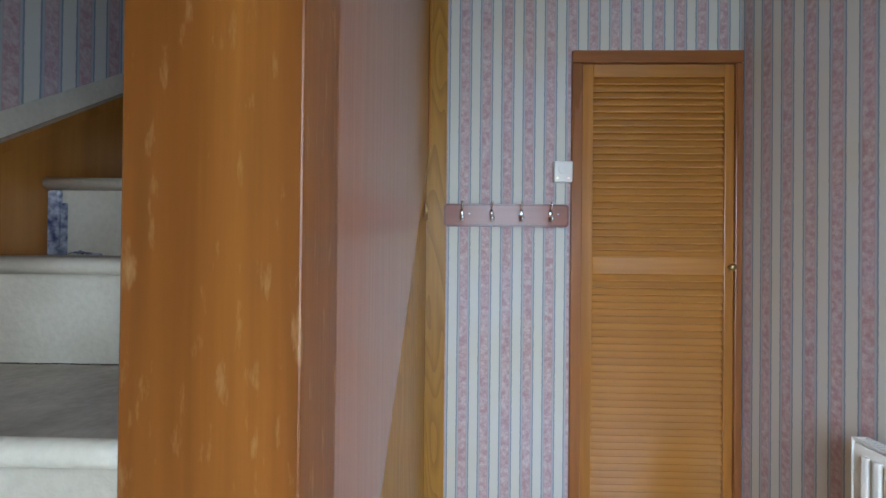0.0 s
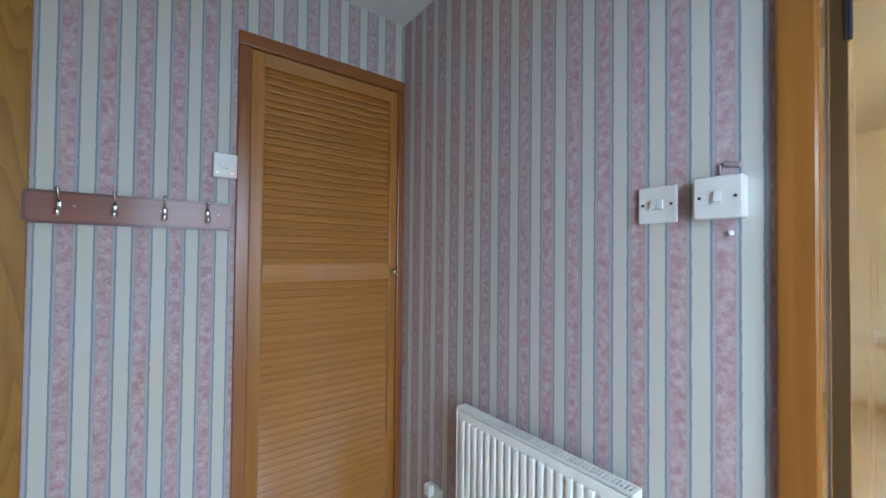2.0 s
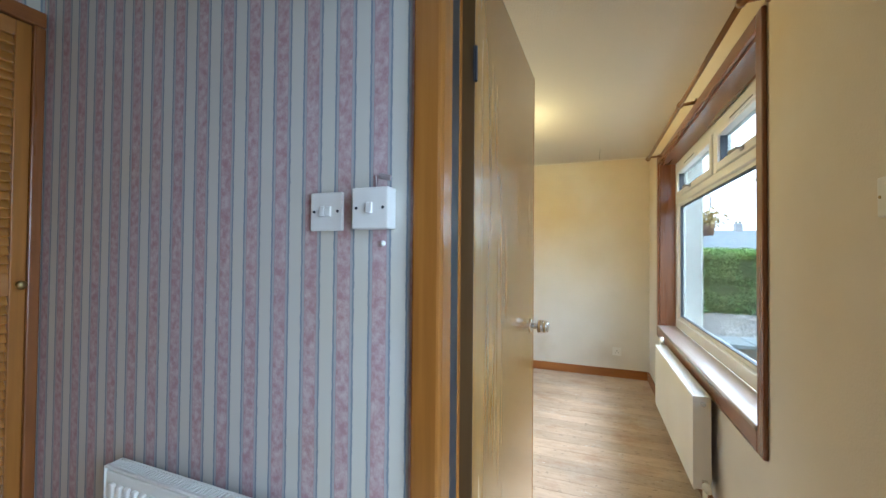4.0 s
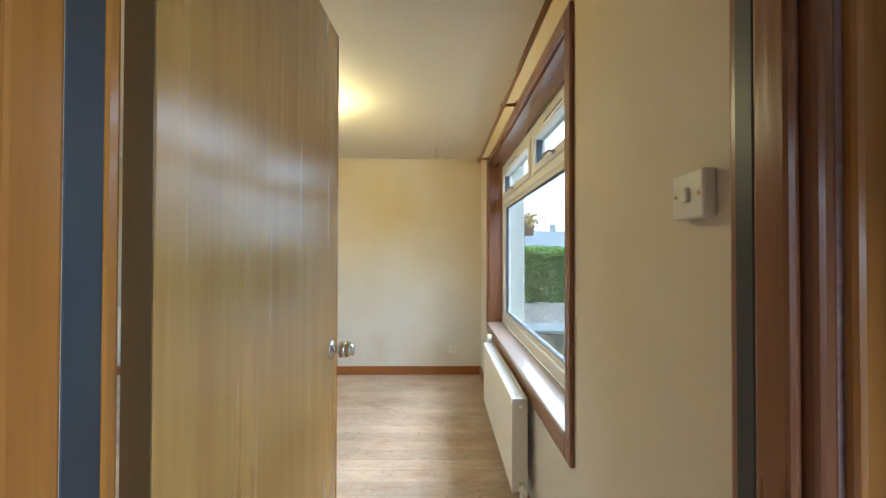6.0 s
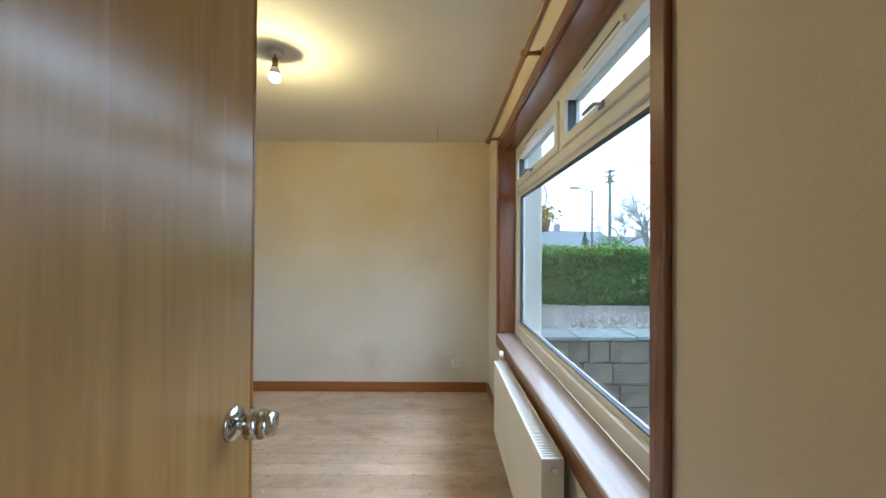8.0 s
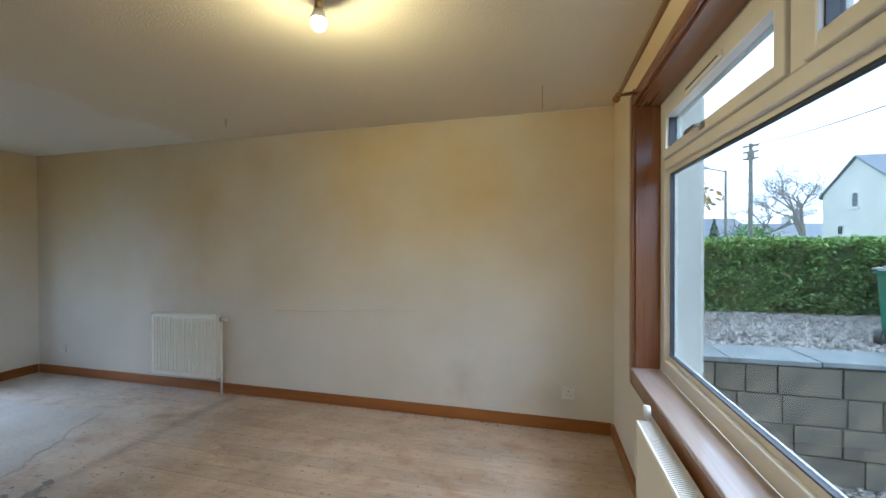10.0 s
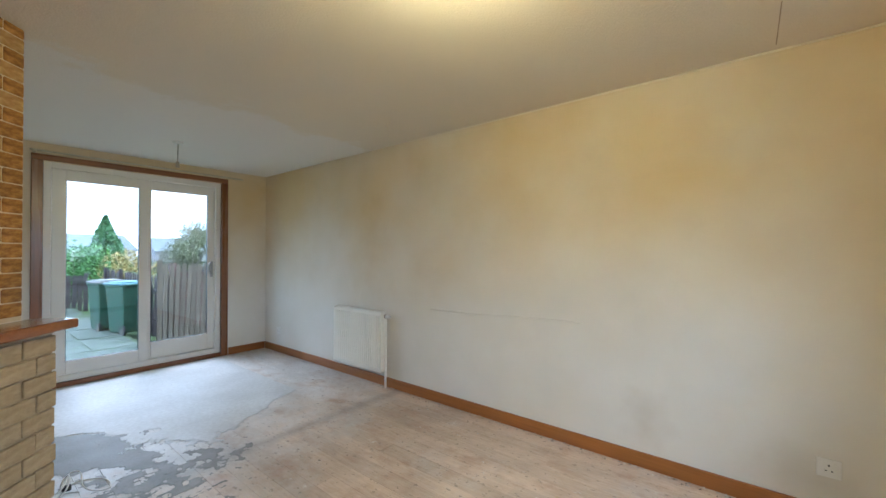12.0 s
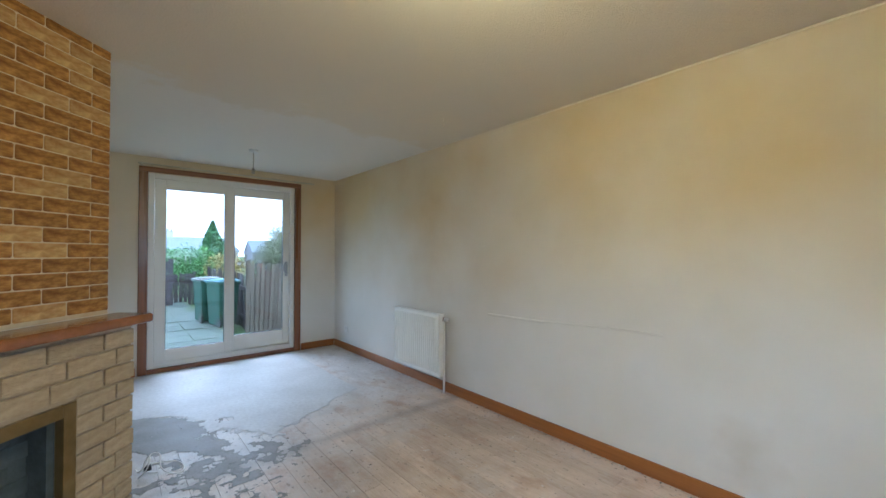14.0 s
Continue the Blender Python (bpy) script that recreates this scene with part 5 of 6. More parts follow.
def wheelie_bin(x, y, z, turn, lid, label, group, green=None, wide=1.0):
    """A two-wheeled refuse bin: tapered body with a rim and ribs, hinged lid, axle and wheels, handle."""
    b = thing("wheelie_bin", 0, 0, 0, label, "bin", group)
    bm = bmesh.new()
    bmesh.ops.create_cube(bm, size=1)
    for v in bm.verts:
        t = 1.0 if v.co.z > 0 else 0.86
        v.co = (v.co.x * 0.55 * t, v.co.y * (0.62 if v.co.z > 0 else 0.50) + (0 if v.co.z > 0 else 0.02), 0.06 if v.co.z < 0 else 0.97)
    bmesh.ops.bevel(bm, geom=list(bm.edges), offset=0.03, segments=3, profile=0.5, affect='EDGES')
    body = part("body", bm, green or BINGREEN, b)
    part("rim", box(-0.295, 0.295, -0.335, 0.335, 0.935, 0.975, 0.012), green or BINGREEN, body)
    for sx in (-0.15, 0.0, 0.15):
        part("rib", box(sx - 0.012, sx + 0.012, -0.322, -0.27, 0.55, 0.93, 0.005), green or BINGREEN, body)
    bm = bmesh.new()
    put(bm, -0.30, 0.30, -0.36, 0.34, 0.977, 1.02, 0.018)
    put(bm, -0.24, 0.24, -0.28, 0.26, 1.015, 1.045, 0.014)
    part("lid", bm, lid, b, "", True)
    bm = bmesh.new()
    rod(bm, (-0.24, 0.37, 0.98), (0.24, 0.37, 0.98), 0.017)
    for sx in (-0.2, 0.2):
        put(bm, sx - 0.02, sx + 0.02, 0.30, 0.38, 0.955, 0.995, 0.006)
    part("handle", bm, green or BINGREEN, b)
    for sx in (-0.25, 0.25):
        bm = bmesh.new()
        rod(bm, (sx - 0.025, 0.27, 0.1), (sx + 0.025, 0.27, 0.1), 0.1, seg=24)
        w = part("wheel", bm, RUBBER, b, "", False)
        bm = bmesh.new()
        rod(bm, (sx - 0.028, 0.27, 0.1), (sx + 0.028, 0.27, 0.1), 0.055, seg=18)
        part("hub", bm, BINLID, w)
    b.matrix_basis = pose(x, y, z, 0, 0, turn) @ Matrix.Diagonal((wide, wide, 1, 1))
    return b


wheelie_bin(8.66, -4.80, 0.0, 42, BINLID, "large dark green wheelie bin with a grey lid on gravel", "front bins", wide=1.26)

# retaining wall core and slabs
structure("wall_retaining_core", box(7.594, 7.72, -9, 6, -1.42, -0.07), DARKJOINT, "mortar core of the retaining wall, darkened as joint shade")


def gable_house(name, x, y, z, w, d, eaves, ridge, turn, wallm, label, wins, chimneys=(0,), porch=None):
    """A two-storey house: walls with gables, pitched roof with overhang, windows with frames and sills, chimney, gutter and downpipe. Local x runs along the ridge."""
    h = thing(name, 0, 0, 0, label, "house")
    g = prism([(-d / 2, 0), (d / 2, 0), (d / 2, eaves), (0, ridge - 0.12), (-d / 2, eaves)], 0, -w / 2, w / 2)
    wall = part("wall", g, wallm, h)
    sl = (ridge - eaves) / (d / 2)
    for s in (-1, 1):
        rf = prism([(s * (d / 2 + 0.3), eaves - 0.3 * sl), (0, ridge), (0, ridge + 0.14), (s * (d / 2 + 0.3), eaves - 0.3 * sl + 0.14)], 0, -w / 2 - 0.12, w / 2 + 0.12)
        part("roof", rf, ROOF, h)
        bm = bmesh.new()
        rod(bm, (-w / 2, s * (d / 2 + 0.32), eaves - 0.25), (w / 2, s * (d / 2 + 0.32), eaves - 0.22), 0.05, seg=8)
        part("gutter", bm, wallm, h)
    for cx in chimneys:
        part("chimney", boxes((cx - 0.4, cx + 0.4, -0.3, 0.3, ridge - 0.4, ridge + 0.9, 0.02), (cx - 0.46, cx + 0.46, -0.36, 0.36, ridge + 0.9, ridge + 1.0, 0.02)), wallm, h)
        bm = bmesh.new()
        for k in (-0.2, 0.2):
            rod(bm, (cx + k, 0, ridge + 1.0), (cx + k, 0, ridge + 1.35), 0.12, 0.10, 12)
        part("chimney_pot", bm, BLOCK, h)
    for face, a, zz, ww, hh in wins:
        wdw = part("window", window_block(face, a, zz, ww, hh, w, d), UPVC, h)
        part("pane", window_block(face, a, zz, ww - 0.16, hh - 0.16, w, d, 0.03), GLAZE, wdw)
        part("sill", window_block(face, a, zz - hh / 2 - 0.05, ww + 0.2, 0.1, w, d, 0.06), wallm, wdw)
    if porch is not None:
        part("porch_roof", prism([(-d / 2 - 1.2, 2.2), (-d / 2, 2.9), (-d / 2, 3.05), (-d / 2 - 1.25, 2.32)], 0, porch - 1.4, porch + 1.4), ROOF, h)
        part("porch_post", box(porch - 1.3, porch - 1.2, -d / 2 - 1.1, -d / 2 - 1.0, 0, 2.3), BARK, h)
        part("porch_post", box(porch + 1.2, porch + 1.3, -d / 2 - 1.1, -d / 2 - 1.0, 0, 2.3), BARK, h)
        part("front_door", window_block(0, porch, 1.05, 0.95, 2.1, w, d), FENCERED, h)
    h.matrix_basis = pose(x, y, z, 0, 0, turn)
    return h


def window_block(face, a, z, ww, hh, w, d, proud=0.0):
    """face 0: local -y front, 1: +y back, 2: -x gable, 3: +x gable."""
    p = 0.04 + proud
    if face == 0:
        return box(a - ww / 2, a + ww / 2, -d / 2 - p, -d / 2 + 0.02, z - hh / 2, z + hh / 2)
    if face == 1:
        return box(a - ww / 2, a + ww / 2, d / 2 - 0.02, d / 2 + p, z - hh / 2, z + hh / 2)
    if face == 2:
        return box(-w / 2 - p, -w / 2 + 0.02, a - ww / 2, a + ww / 2, z - hh / 2, z + hh / 2)
    return box(w / 2 - 0.02, w / 2 + p, a - ww / 2, a + ww / 2, z - hh / 2, z + hh / 2)


# ---------------------------------------------------------------- outside, back
PAVE = mat("mossy_paving", (0.17, 0.18, 0.16), 0.7, color2=(0.045, 0.075, 0.035), scale=3.5, bump=0.4, bump_scale=50, fine=0.3, rand=0.12)
MOSS = mat("mossy_joint", (0.10, 0.13, 0.06), 0.95, color2=(0.05, 0.075, 0.03), scale=9, bump=0.6, bump_scale=50)
structure("ground_back", box(-20, 30, YN + OUT, 90, -1.42, -0.42), GRASS, "rough grass of the back garden")
structure("step_back", box(2.6, 5.6, YN + OUT, YN + OUT + 0.95, -0.42, -0.06, 0.01), SLAB, "pale concrete slab step outside the patio door")
structure("pavement_back", box(1.5, 4.6, YN + OUT + 0.95, 16.5, -0.42, -0.302), MOSS, "mossy bed of the paved garden path")
BINPALE = mat("dull_green_bin_plastic", (0.024, 0.085, 0.055), 0.5, color2=(0.018, 0.065, 0.042), scale=4)
LIDBLUE = mat("blue_bin_lid", (0.12, 0.25, 0.30), 0.4)
wheelie_bin(4.66, 9.7, -0.33, 200, LIDBLUE, "green wheelie bin with a bluish lid by the fence", "back bins", BINPALE, 0.82)
wheelie_bin(4.50, 10.5, -0.33, 190, BINLID, "green wheelie bin with a grey lid by the fence", "back bins", BINPALE, 0.82)

# ---------------------------------------------------------------- street beyond the hedge
gable_house("house", 35.6, -27.4, -0.1, 12.0, 6.6, 5.2, 7.55, -90, RENDERW, "cream harled two-storey house with a grey pitched roof",
            [(0, -4.85, 4.65, 1.0, 1.35), (0, -4.85, 2.5, 1.6, 1.2), (0, -3.0, 4.65, 1.0, 1.35), (0, -3.0, 2.5, 0.9, 1.2), (2, 0.05, 4.55, 0.6, 1.15), (2, 1.4, 2.45, 0.6, 0.8)], (3.0,))
gable_house("house", 21.95, -22.35, -0.1, 10.0, 7.0, 5.1, 6.3, -129, RENDERG, "grey harled house with a small tiled porch",
            [(0, -1.0, 4.2, 1.2, 1.2)], (), -3.9)
gable_house("house", 58.0, -17.0, -0.1, 14.0, 9.0, 2.3, 4.6, -80, RENDERG, "low grey roofed house far off", [(0, -2, 1.5, 1.2, 1.0)])
gable_house("house", 62.0, -31.0, -0.1, 22.0, 9.0, 2.2, 4.0, -80, RENDERW, "long low house with a grey roof far off", [(0, -2, 1.4, 1.2, 1.0)])


def street_pole(x, y, top, r, arm, label):
    p = thing("utility_pole" if not arm else "street_lamp", x, y, -0.1, label, "pole" if not arm else "street lamp")
    bm = bmesh.new()
    rod(bm, (x, y, -0.1), (x, y, top), r, r * 0.75, 12)
    part("shaft", bm, POLEGREY, p)
    if arm:
        bm = bmesh.new()
        rod(bm, (x, y, top - 0.1), (x - 0.2, y + 1.2, top + 0.15), 0.04, seg=8)
        part("arm", bm, POLEGREY, p)
        part("lantern", box(x - 0.4, x, y + 1.1, y + 1.8, top + 0.08, top + 0.25, 0.04), METAL, p)
    else:
        for k in (0.15, 0.5, 0.9):
            bm = bmesh.new()
            rod(bm, (x - 0.25, y - 0.3, top - k), (x + 0.25, y + 0.3, top - k), 0.06, seg=8)
            part("insulator_bar", bm, POLEGREY, p)
        part("equipment_box", box(x - 0.14, x + 0.14, y - 0.14, y + 0.14, top - 1.0, top - 0.5, 0.03), POLEGREY, p)


street_pole(29.3, -12.2, 7.4, 0.13, False, "grey wooden utility pole with wires")
street_pole(31.3, -11.7, 6.2, 0.09, True, "slim grey street lamp beyond the hedge")
wirerun = thing("overhead_wire", 29.3, -12.2, 7.3, "thin overhead wire running from a pole", "cable")
tube("wire", [(29.3, -12.2, 7.3), (20.4, -10.1, 5.75), (11.5, -8.0, 4.55), (3.0, -6.0, 3.6)], 0.02, DARK, wirerun)


def branch(vs_fs, a, d, length, r, depth, rng):
    """Grows a tapered limb and its branches into one vertex and face list."""
    vs, fs = vs_fs
    b = a + d * length
    q = d.to_track_quat('Z', 'Y')
    k = len(vs)
    seg = 5 if depth > 1 else 3
    for p, rr in ((a, r), (b, r * 0.62)):
        for i in range(seg):
            t = 2 * math.pi * i / seg
            vs.append(p + q @ Vector((math.cos(t) * rr, math.sin(t) * rr, 0)))
    for i in range(seg):
        j = (i + 1) % seg
        fs.append((k + i, k + j, k + seg + j, k + seg + i))
    if depth == 0:
        return
    for _ in range(3 if depth > 1 else 4):
        nd = (d + Vector((rng.gauss(0, 0.72), rng.gauss(0, 0.72), rng.gauss(0.10, 0.35)))).normalized()
        branch(vs_fs, a + (b - a) * rng.uniform(0.55, 1.0), nd, length * rng.uniform(0.6, 0.85), r * 0.55, depth - 1, rng)


def tree(name, x, y, z, trunk, r, depth, seed, label, leafmat=None, leaf=0.1, per=3, bark=None):
    t = thing(name, x, y, z, label, "tree")
    rng = random.Random(seed)
    data = ([], [])
    branch(data, Vector((x, y, z)), Vector((0.02, 0.03, 1)).normalized(), trunk, r, depth, rng)
    me = bpy.data.meshes.new("trunk")
    me.from_pydata(data[0], [], data[1])
    me.materials.append(bark or BARK)
    o = new("trunk", me)
    o.parent = t
    o.matrix_parent_inverse = t.matrix_world.inverted()
    if leafmat:
        tips = [v for v in data[0][len(data[0]) // 6:]]
        cells = [v + Vector((rng.gauss(0, leaf * 2), rng.gauss(0, leaf * 2), rng.gauss(0, leaf * 2))) for v in tips for _ in range(per) if rng.random() < 0.8]
        foliage("crown", cells, leaf, leafmat, t, seed=seed)
    return t


FARBARK = mat("pale_grey_twigs", (0.34, 0.31, 0.29), 0.9, color2=(0.26, 0.235, 0.22), scale=2)
tree("bare_tree", 44.0, -23.0, -0.1, 3.3, 0.30, 7, 4, "large leafless tree with spreading branches", bark=FARBARK)
tree("bare_tree", 46.5, -21.0, -0.1, 3.0, 0.27, 7, 9, "large leafless tree with spreading branches", bark=FARBARK)
CONIFER = leafy("dark_conifer", (0.015, 0.05, 0.018), (0.05, 0.12, 0.04), 0.7)
BUSHGREEN = leafy("bright_bush", (0.05, 0.15, 0.03), (0.16, 0.34, 0.08), 0.6)
YELLOW = leafy("yellowing_leaves", (0.30, 0.24, 0.08), (0.50, 0.36, 0.12), 0.6)
TWIGGY = leafy("pale_twigs", (0.13, 0.15, 0.08), (0.30, 0.30, 0.18), 0.7)


def conifer(x, y, z, h, r, count, seed, label, m):
    t = thing("conifer", x, y, z, label, "tree")
    bm = bmesh.new()
    rod(bm, (x, y, z), (x, y, z + h * 0.92), 0.10, 0.015, 8)
    part("trunk", bm, BARK, t)
    rng = random.Random(seed)
    cells = []
    for _ in range(count):
        f = rng.random() ** 1.4
        a = rng.uniform(0, 6.283)
        rr = r * (1 - f) * (0.45 + 0.55 * rng.random() ** 0.5) * (1 + 0.25 * noise.noise(Vector((math.cos(a) * 2, math.sin(a) * 2, f * 6 + seed))))
        cells.append((x + math.cos(a) * rr, y + math.sin(a) * rr, z + 0.15 + f * (h - 0.15)))
    foliage("crown", cells, 0.22, m, t, seed=seed)


def bush(x, y, z, rx, ry, rz, count, leaf, m, seed, label):
    t = thing("shrub", x, y, z, label, "shrub")
    rng = random.Random(seed)
    bm = bmesh.new()
    for i in range(7):
        a = rng.uniform(0, 6.283)
        rod(bm, (x + 0.05 * math.cos(a), y + 0.05 * math.sin(a), z), (x + rx * 0.6 * math.cos(a), y + ry * 0.6 * math.sin(a), z + rz * rng.uniform(1.0, 1.6)), 0.03, 0.01, 6)
    part("stems", bm, BARK, t)
    cells = []
    for _ in range(count):
        v = Vector((rng.gauss(0, 1), rng.gauss(0, 1), rng.gauss(0, 1))).normalized() * (rng.random() ** 0.33)
        k = 1 + 0.45 * noise.noise(v * 2.2 + Vector((seed, 0, 0)))
        cells.append((x + v.x * rx * k, y + v.y * ry * k, z + rz + v.z * rz * k))
    foliage("crown", cells, leaf, m, t, seed=seed)


conifer(44.0, -15.9, -0.1, 3.9, 1.0, 900, 2, "small dark conifer in the distance", CONIFER)
bush(42.0, -18.0, -0.1, 1.5, 1.5, 1.7, 1500, 0.25, BUSHGREEN, 5, "round evergreen shrub in the distance")
bush(19.5, -15.3, -0.1, 1.2, 0.8, 1.0, 1200, 0.12, leafy("purple_leaves", (0.10, 0.04, 0.07), (0.22, 0.10, 0.15)), 6, "purple-leaved shrub before a house")


def car(x, y, z, turn, paint, label):
    """A parked car: body shell with cabin, glass band, lamps, and four wheels with rims."""
    c = thing("parked_car", 0, 0, 0, label, "car", "parked cars")
    body = prism([(-2.1, 0.35), (2.1, 0.35), (2.15, 0.75), (1.9, 0.95), (1.05, 1.02), (0.55, 1.45), (-1.3, 1.48), (-1.95, 1.0), (-2.12, 0.8)], 1, -0.85, 0.85)
    bmesh.ops.bevel(body, geom=list(body.edges), offset=0.06, segments=2, profile=0.5, affect='EDGES')
    part("body", body, paint, c)
    part("side_window", prism([(-1.5, 1.02), (0.85, 1.04), (0.45, 1.38), (-1.2, 1.40)], 1, -0.855, 0.855), GLAZE, c)
    part("windscreen", prism([(0.60, 1.36), (0.98, 1.05), (1.03, 1.06), (0.66, 1.38)], 1, -0.7, 0.7), GLAZE, c)
    for a in (-1.3, 1.3):
        for b in (-0.8, 0.8):
            bm = bmesh.new()
            rod(bm, (a, b - 0.1, 0.31), (a, b + 0.1, 0.31), 0.31, seg=20)
            w = part("wheel", bm, RUBBER, c)
            bm = bmesh.new()
            rod(bm, (a, b - 0.105, 0.31), (a, b + 0.105, 0.31), 0.18, seg=14)
            part("rim", bm, METAL, w)
    for b in (-0.6, 0.6):
        part("headlight", box(2.05, 2.13, b - 0.15, b + 0.15, 0.68, 0.82, 0.02), WHITE, c)
    c.matrix_basis = pose(x, y, z, 0, 0, turn)


car(16.0, -6.8, -0.10, 90, CARWHITE, "white parked car beyond the hedge")
car(17.5, -3.2, -0.10, 90, mat("silver_car_paint", (0.5, 0.52, 0.55), 0.25, 0.5), "silver parked car beyond the hedge")
car(19.5, -11.8, -0.10, 90, mat("red_car_paint", (0.35, 0.05, 0.05), 0.25), "red parked car beyond the hedge")

# hanging basket on the house front
hb = thing("hanging_basket", 5.42, -1.04, 1.45, "hanging pot with a trailing plant on the house front", "plant pot")
bm = bmesh.new()
rod(bm, (5.42, -1.04, 1.49), (5.42, -1.04, 1.61), 0.05, 0.072, 18)
part("pot", bm, FENCERED, hb, "brown pot", True)
tube("bracket", [(5.42, YS - OUT - 0.02, 1.98), (5.42, -0.95, 2.0), (5.42, -1.04, 1.95), (5.42, -1.04, 1.62)], 0.006, DARK, hb)
rng = random.Random(31)
foliage("leaves", [(5.42 + rng.gauss(0, 0.055), -1.04 + rng.gauss(0, 0.055), 1.65 + rng.gauss(0, 0.045)) for _ in range(260)], 0.05, YELLOW, hb, seed=4)

# ---------------------------------------------------------------- back garden
def board_fence(name, p, q, z0, z1, width, gap, material, label, lean=0.0, seed=1):
    """Upright boards on two rails between posts, from p to q."""
    f = thing(name, p[0], p[1], z0, label, "fence")
    d = Vector((q[0] - p[0], q[1] - p[1], 0))
    n = max(1, int(d.length / (width + gap)))
    ang = math.degrees(math.atan2(d.y, d.x))
    rng = random.Random(seed)
    me = mesh_of("board", prism([(-width / 2, 0), (width / 2, 0), (width / 2, z1 - z0 - 0.03), (0, z1 - z0), (-width / 2, z1 - z0 - 0.03)], 1, -0.009, 0.009), material)
    for i in range(n):
        c = Vector((p[0], p[1], 0)) + d * ((i + 0.5) / n)
        o = new("board", me)
        o.parent = f
        o.matrix_parent_inverse = f.matrix_world.inverted()
        o.matrix_basis = pose(c.x, c.y, z0 + rng.uniform(-0.02, 0.02), rng.uniform(-1, 1), lean + rng.uniform(-1.2, 1.2), ang)
    for zz in (z0 + 0.3, z1 - 0.3):
        bm = box(0, d.length, 0.012, 0.05, zz - 0.04, zz + 0.04)
        bm.transform(pose(p[0], p[1], 0, 0, 0, ang))
        part("rail", bm, material, f)
    for i in range(int(d.length / 1.8) + 1):
        bm = box(-0.04, 0.04, 0.012, 0.09, z0 - 0.1, z1 + 0.06)
        c = Vector((p[0], p[1], 0)) + d.normalized() * min(i * 1.8 + 0.04, d.length)
        bm.transform(pose(c.x, c.y, 0, 0, 0, ang))
        part("post", bm, material, f)


def panel_fence(name, p, q, z0, z1, material, label):
    """Horizontal overlapping boards between two posts."""
    f = thing(name, p[0], p[1], z0, label, "fence")
    d = Vector((q[0] - p[0], q[1] - p[1], 0))
    ang = math.degrees(math.atan2(d.y, d.x))
    n = int((z1 - z0) / 0.13)
    bm0 = box(0, d.length, -0.01, 0.012, 0, 0.14)
    bm0.transform(pose(0, 0, 0, 9))
    me = mesh_of("board", bm0, material)
    for i in range(n):
        o = new("board", me)
        o.parent = f
        o.matrix_parent_inverse = f.matrix_world.inverted()
        o.matrix_basis = pose(p[0], p[1], z0 + i * 0.13, 0, 0, ang)
    for a in (0, d.length):
        bm = box(a - 0.05, a + 0.05, 0.0, 0.1, z0 - 0.1, z1 + 0.08)
        bm.transform(pose(p[0], p[1], 0, 0, 0, ang))
        part("post", bm, material, f)


FENCEDARK = mat("dark_fence_board", (0.085, 0.07, 0.075), 0.85, color2=(0.05, 0.04, 0.045), scale=2, bump=0.4, bump_scale=20, rand=0.2)
board_fence("picket_fence", (4.80, 8.35), (5.85, 7.95), -0.42, 1.08, 0.06, 0.016, FENCE, "weathered pale upright board fence", 1.5, 3)
board_fence("dark_fence", (5.05, 8.55), (5.15, 14.6), -0.42, 0.80, 0.10, 0.03, FENCEDARK, "dark stained board fence along the garden path", 0, 5)
board_fence("garden_fence", (1.2, 15.2), (4.9, 15.0), -0.42, 0.62, 0.10, 0.02, FENCEDARK, "dark fence at the end of the garden", 0, 6)
panel_fence("panel_fence", (5.25, 9.0), (7.3, 9.2), -0.42, 0.98, FENCERED, "reddish horizontal board fence panel")
panel_fence("panel_fence", (3.35, 14.2), (4.15, 14.3), -0.42, 1.02, FENCEDARK, "dark stained horizontal board panel")
# conifer greens paled, putting distance haze into the leaf colour
conifer(7.7, 29.0, -0.42, 3.8, 1.6, 3600, 12, "pointed green conifer behind the garden", leafy("hazy_conifer", (0.06, 0.15, 0.06), (0.13, 0.27, 0.11), 0.7))
bush(5.0, 18.2, -0.42, 1.3, 0.9, 1.0, 3200, 0.13, BUSHGREEN, 14, "bright green shrub at the garden end")
bush(6.3, 17.3, -0.42, 0.9, 0.7, 0.9, 1500, 0.11, YELLOW, 15, "yellowing shrub behind the fence")
bush(4.75, 7.9, -0.42, 0.28, 0.22, 0.10, 500, 0.06, BUSHGREEN, 18, "low weeds at the foot of the fence")
tree("garden_tree", 8.0, 16.5, -0.42, 1.1, 0.09, 5, 23, "twiggy small tree with sparse pale leaves", TWIGGY, 0.07, 3)
tree("garden_tree", 9.0, 18.5, -0.42, 1.1, 0.09, 5, 27, "twiggy small tree with sparse pale leaves", TWIGGY, 0.07, 3)
gable_house("house", 9.0, 70.0, -1.0, 16.0, 9.0, 2.6, 4.6, 8, RENDERW, "low house with a grey roof far beyond the garden", [(0, -5, 1.6, 1.4, 1.1)])
gable_house("house", 27.0, 66.0, -1.0, 16.0, 9.0, 2.4, 4.2, -6, RENDERG, "low house with a grey roof far beyond the garden", [(0, -3, 1.6, 1.4, 1.1)])

# ---------------------------------------------------------------- small marks indoors
ridge = thing("paint_ridge", XE, 1.6, 0.79, "faint ridge of old paint along the cream wall", "wall mark")
tube("line", [(XE, 2.29, 0.777), (XE - 0.003, 2.02, 0.780), (XE - 0.003, 1.74, 0.785)], 0.009, PLASTER, ridge)
tube("line", [(XE, 1.75, 0.790), (XE - 0.001, 1.27, 0.810), (XE, 0.96, 0.814)], 0.006, PLASTER, ridge)
flap = thing("peeling_paper", 4.72, 2.31, CEIL, "small hanging flap of peeling ceiling paper", "ceiling damage")
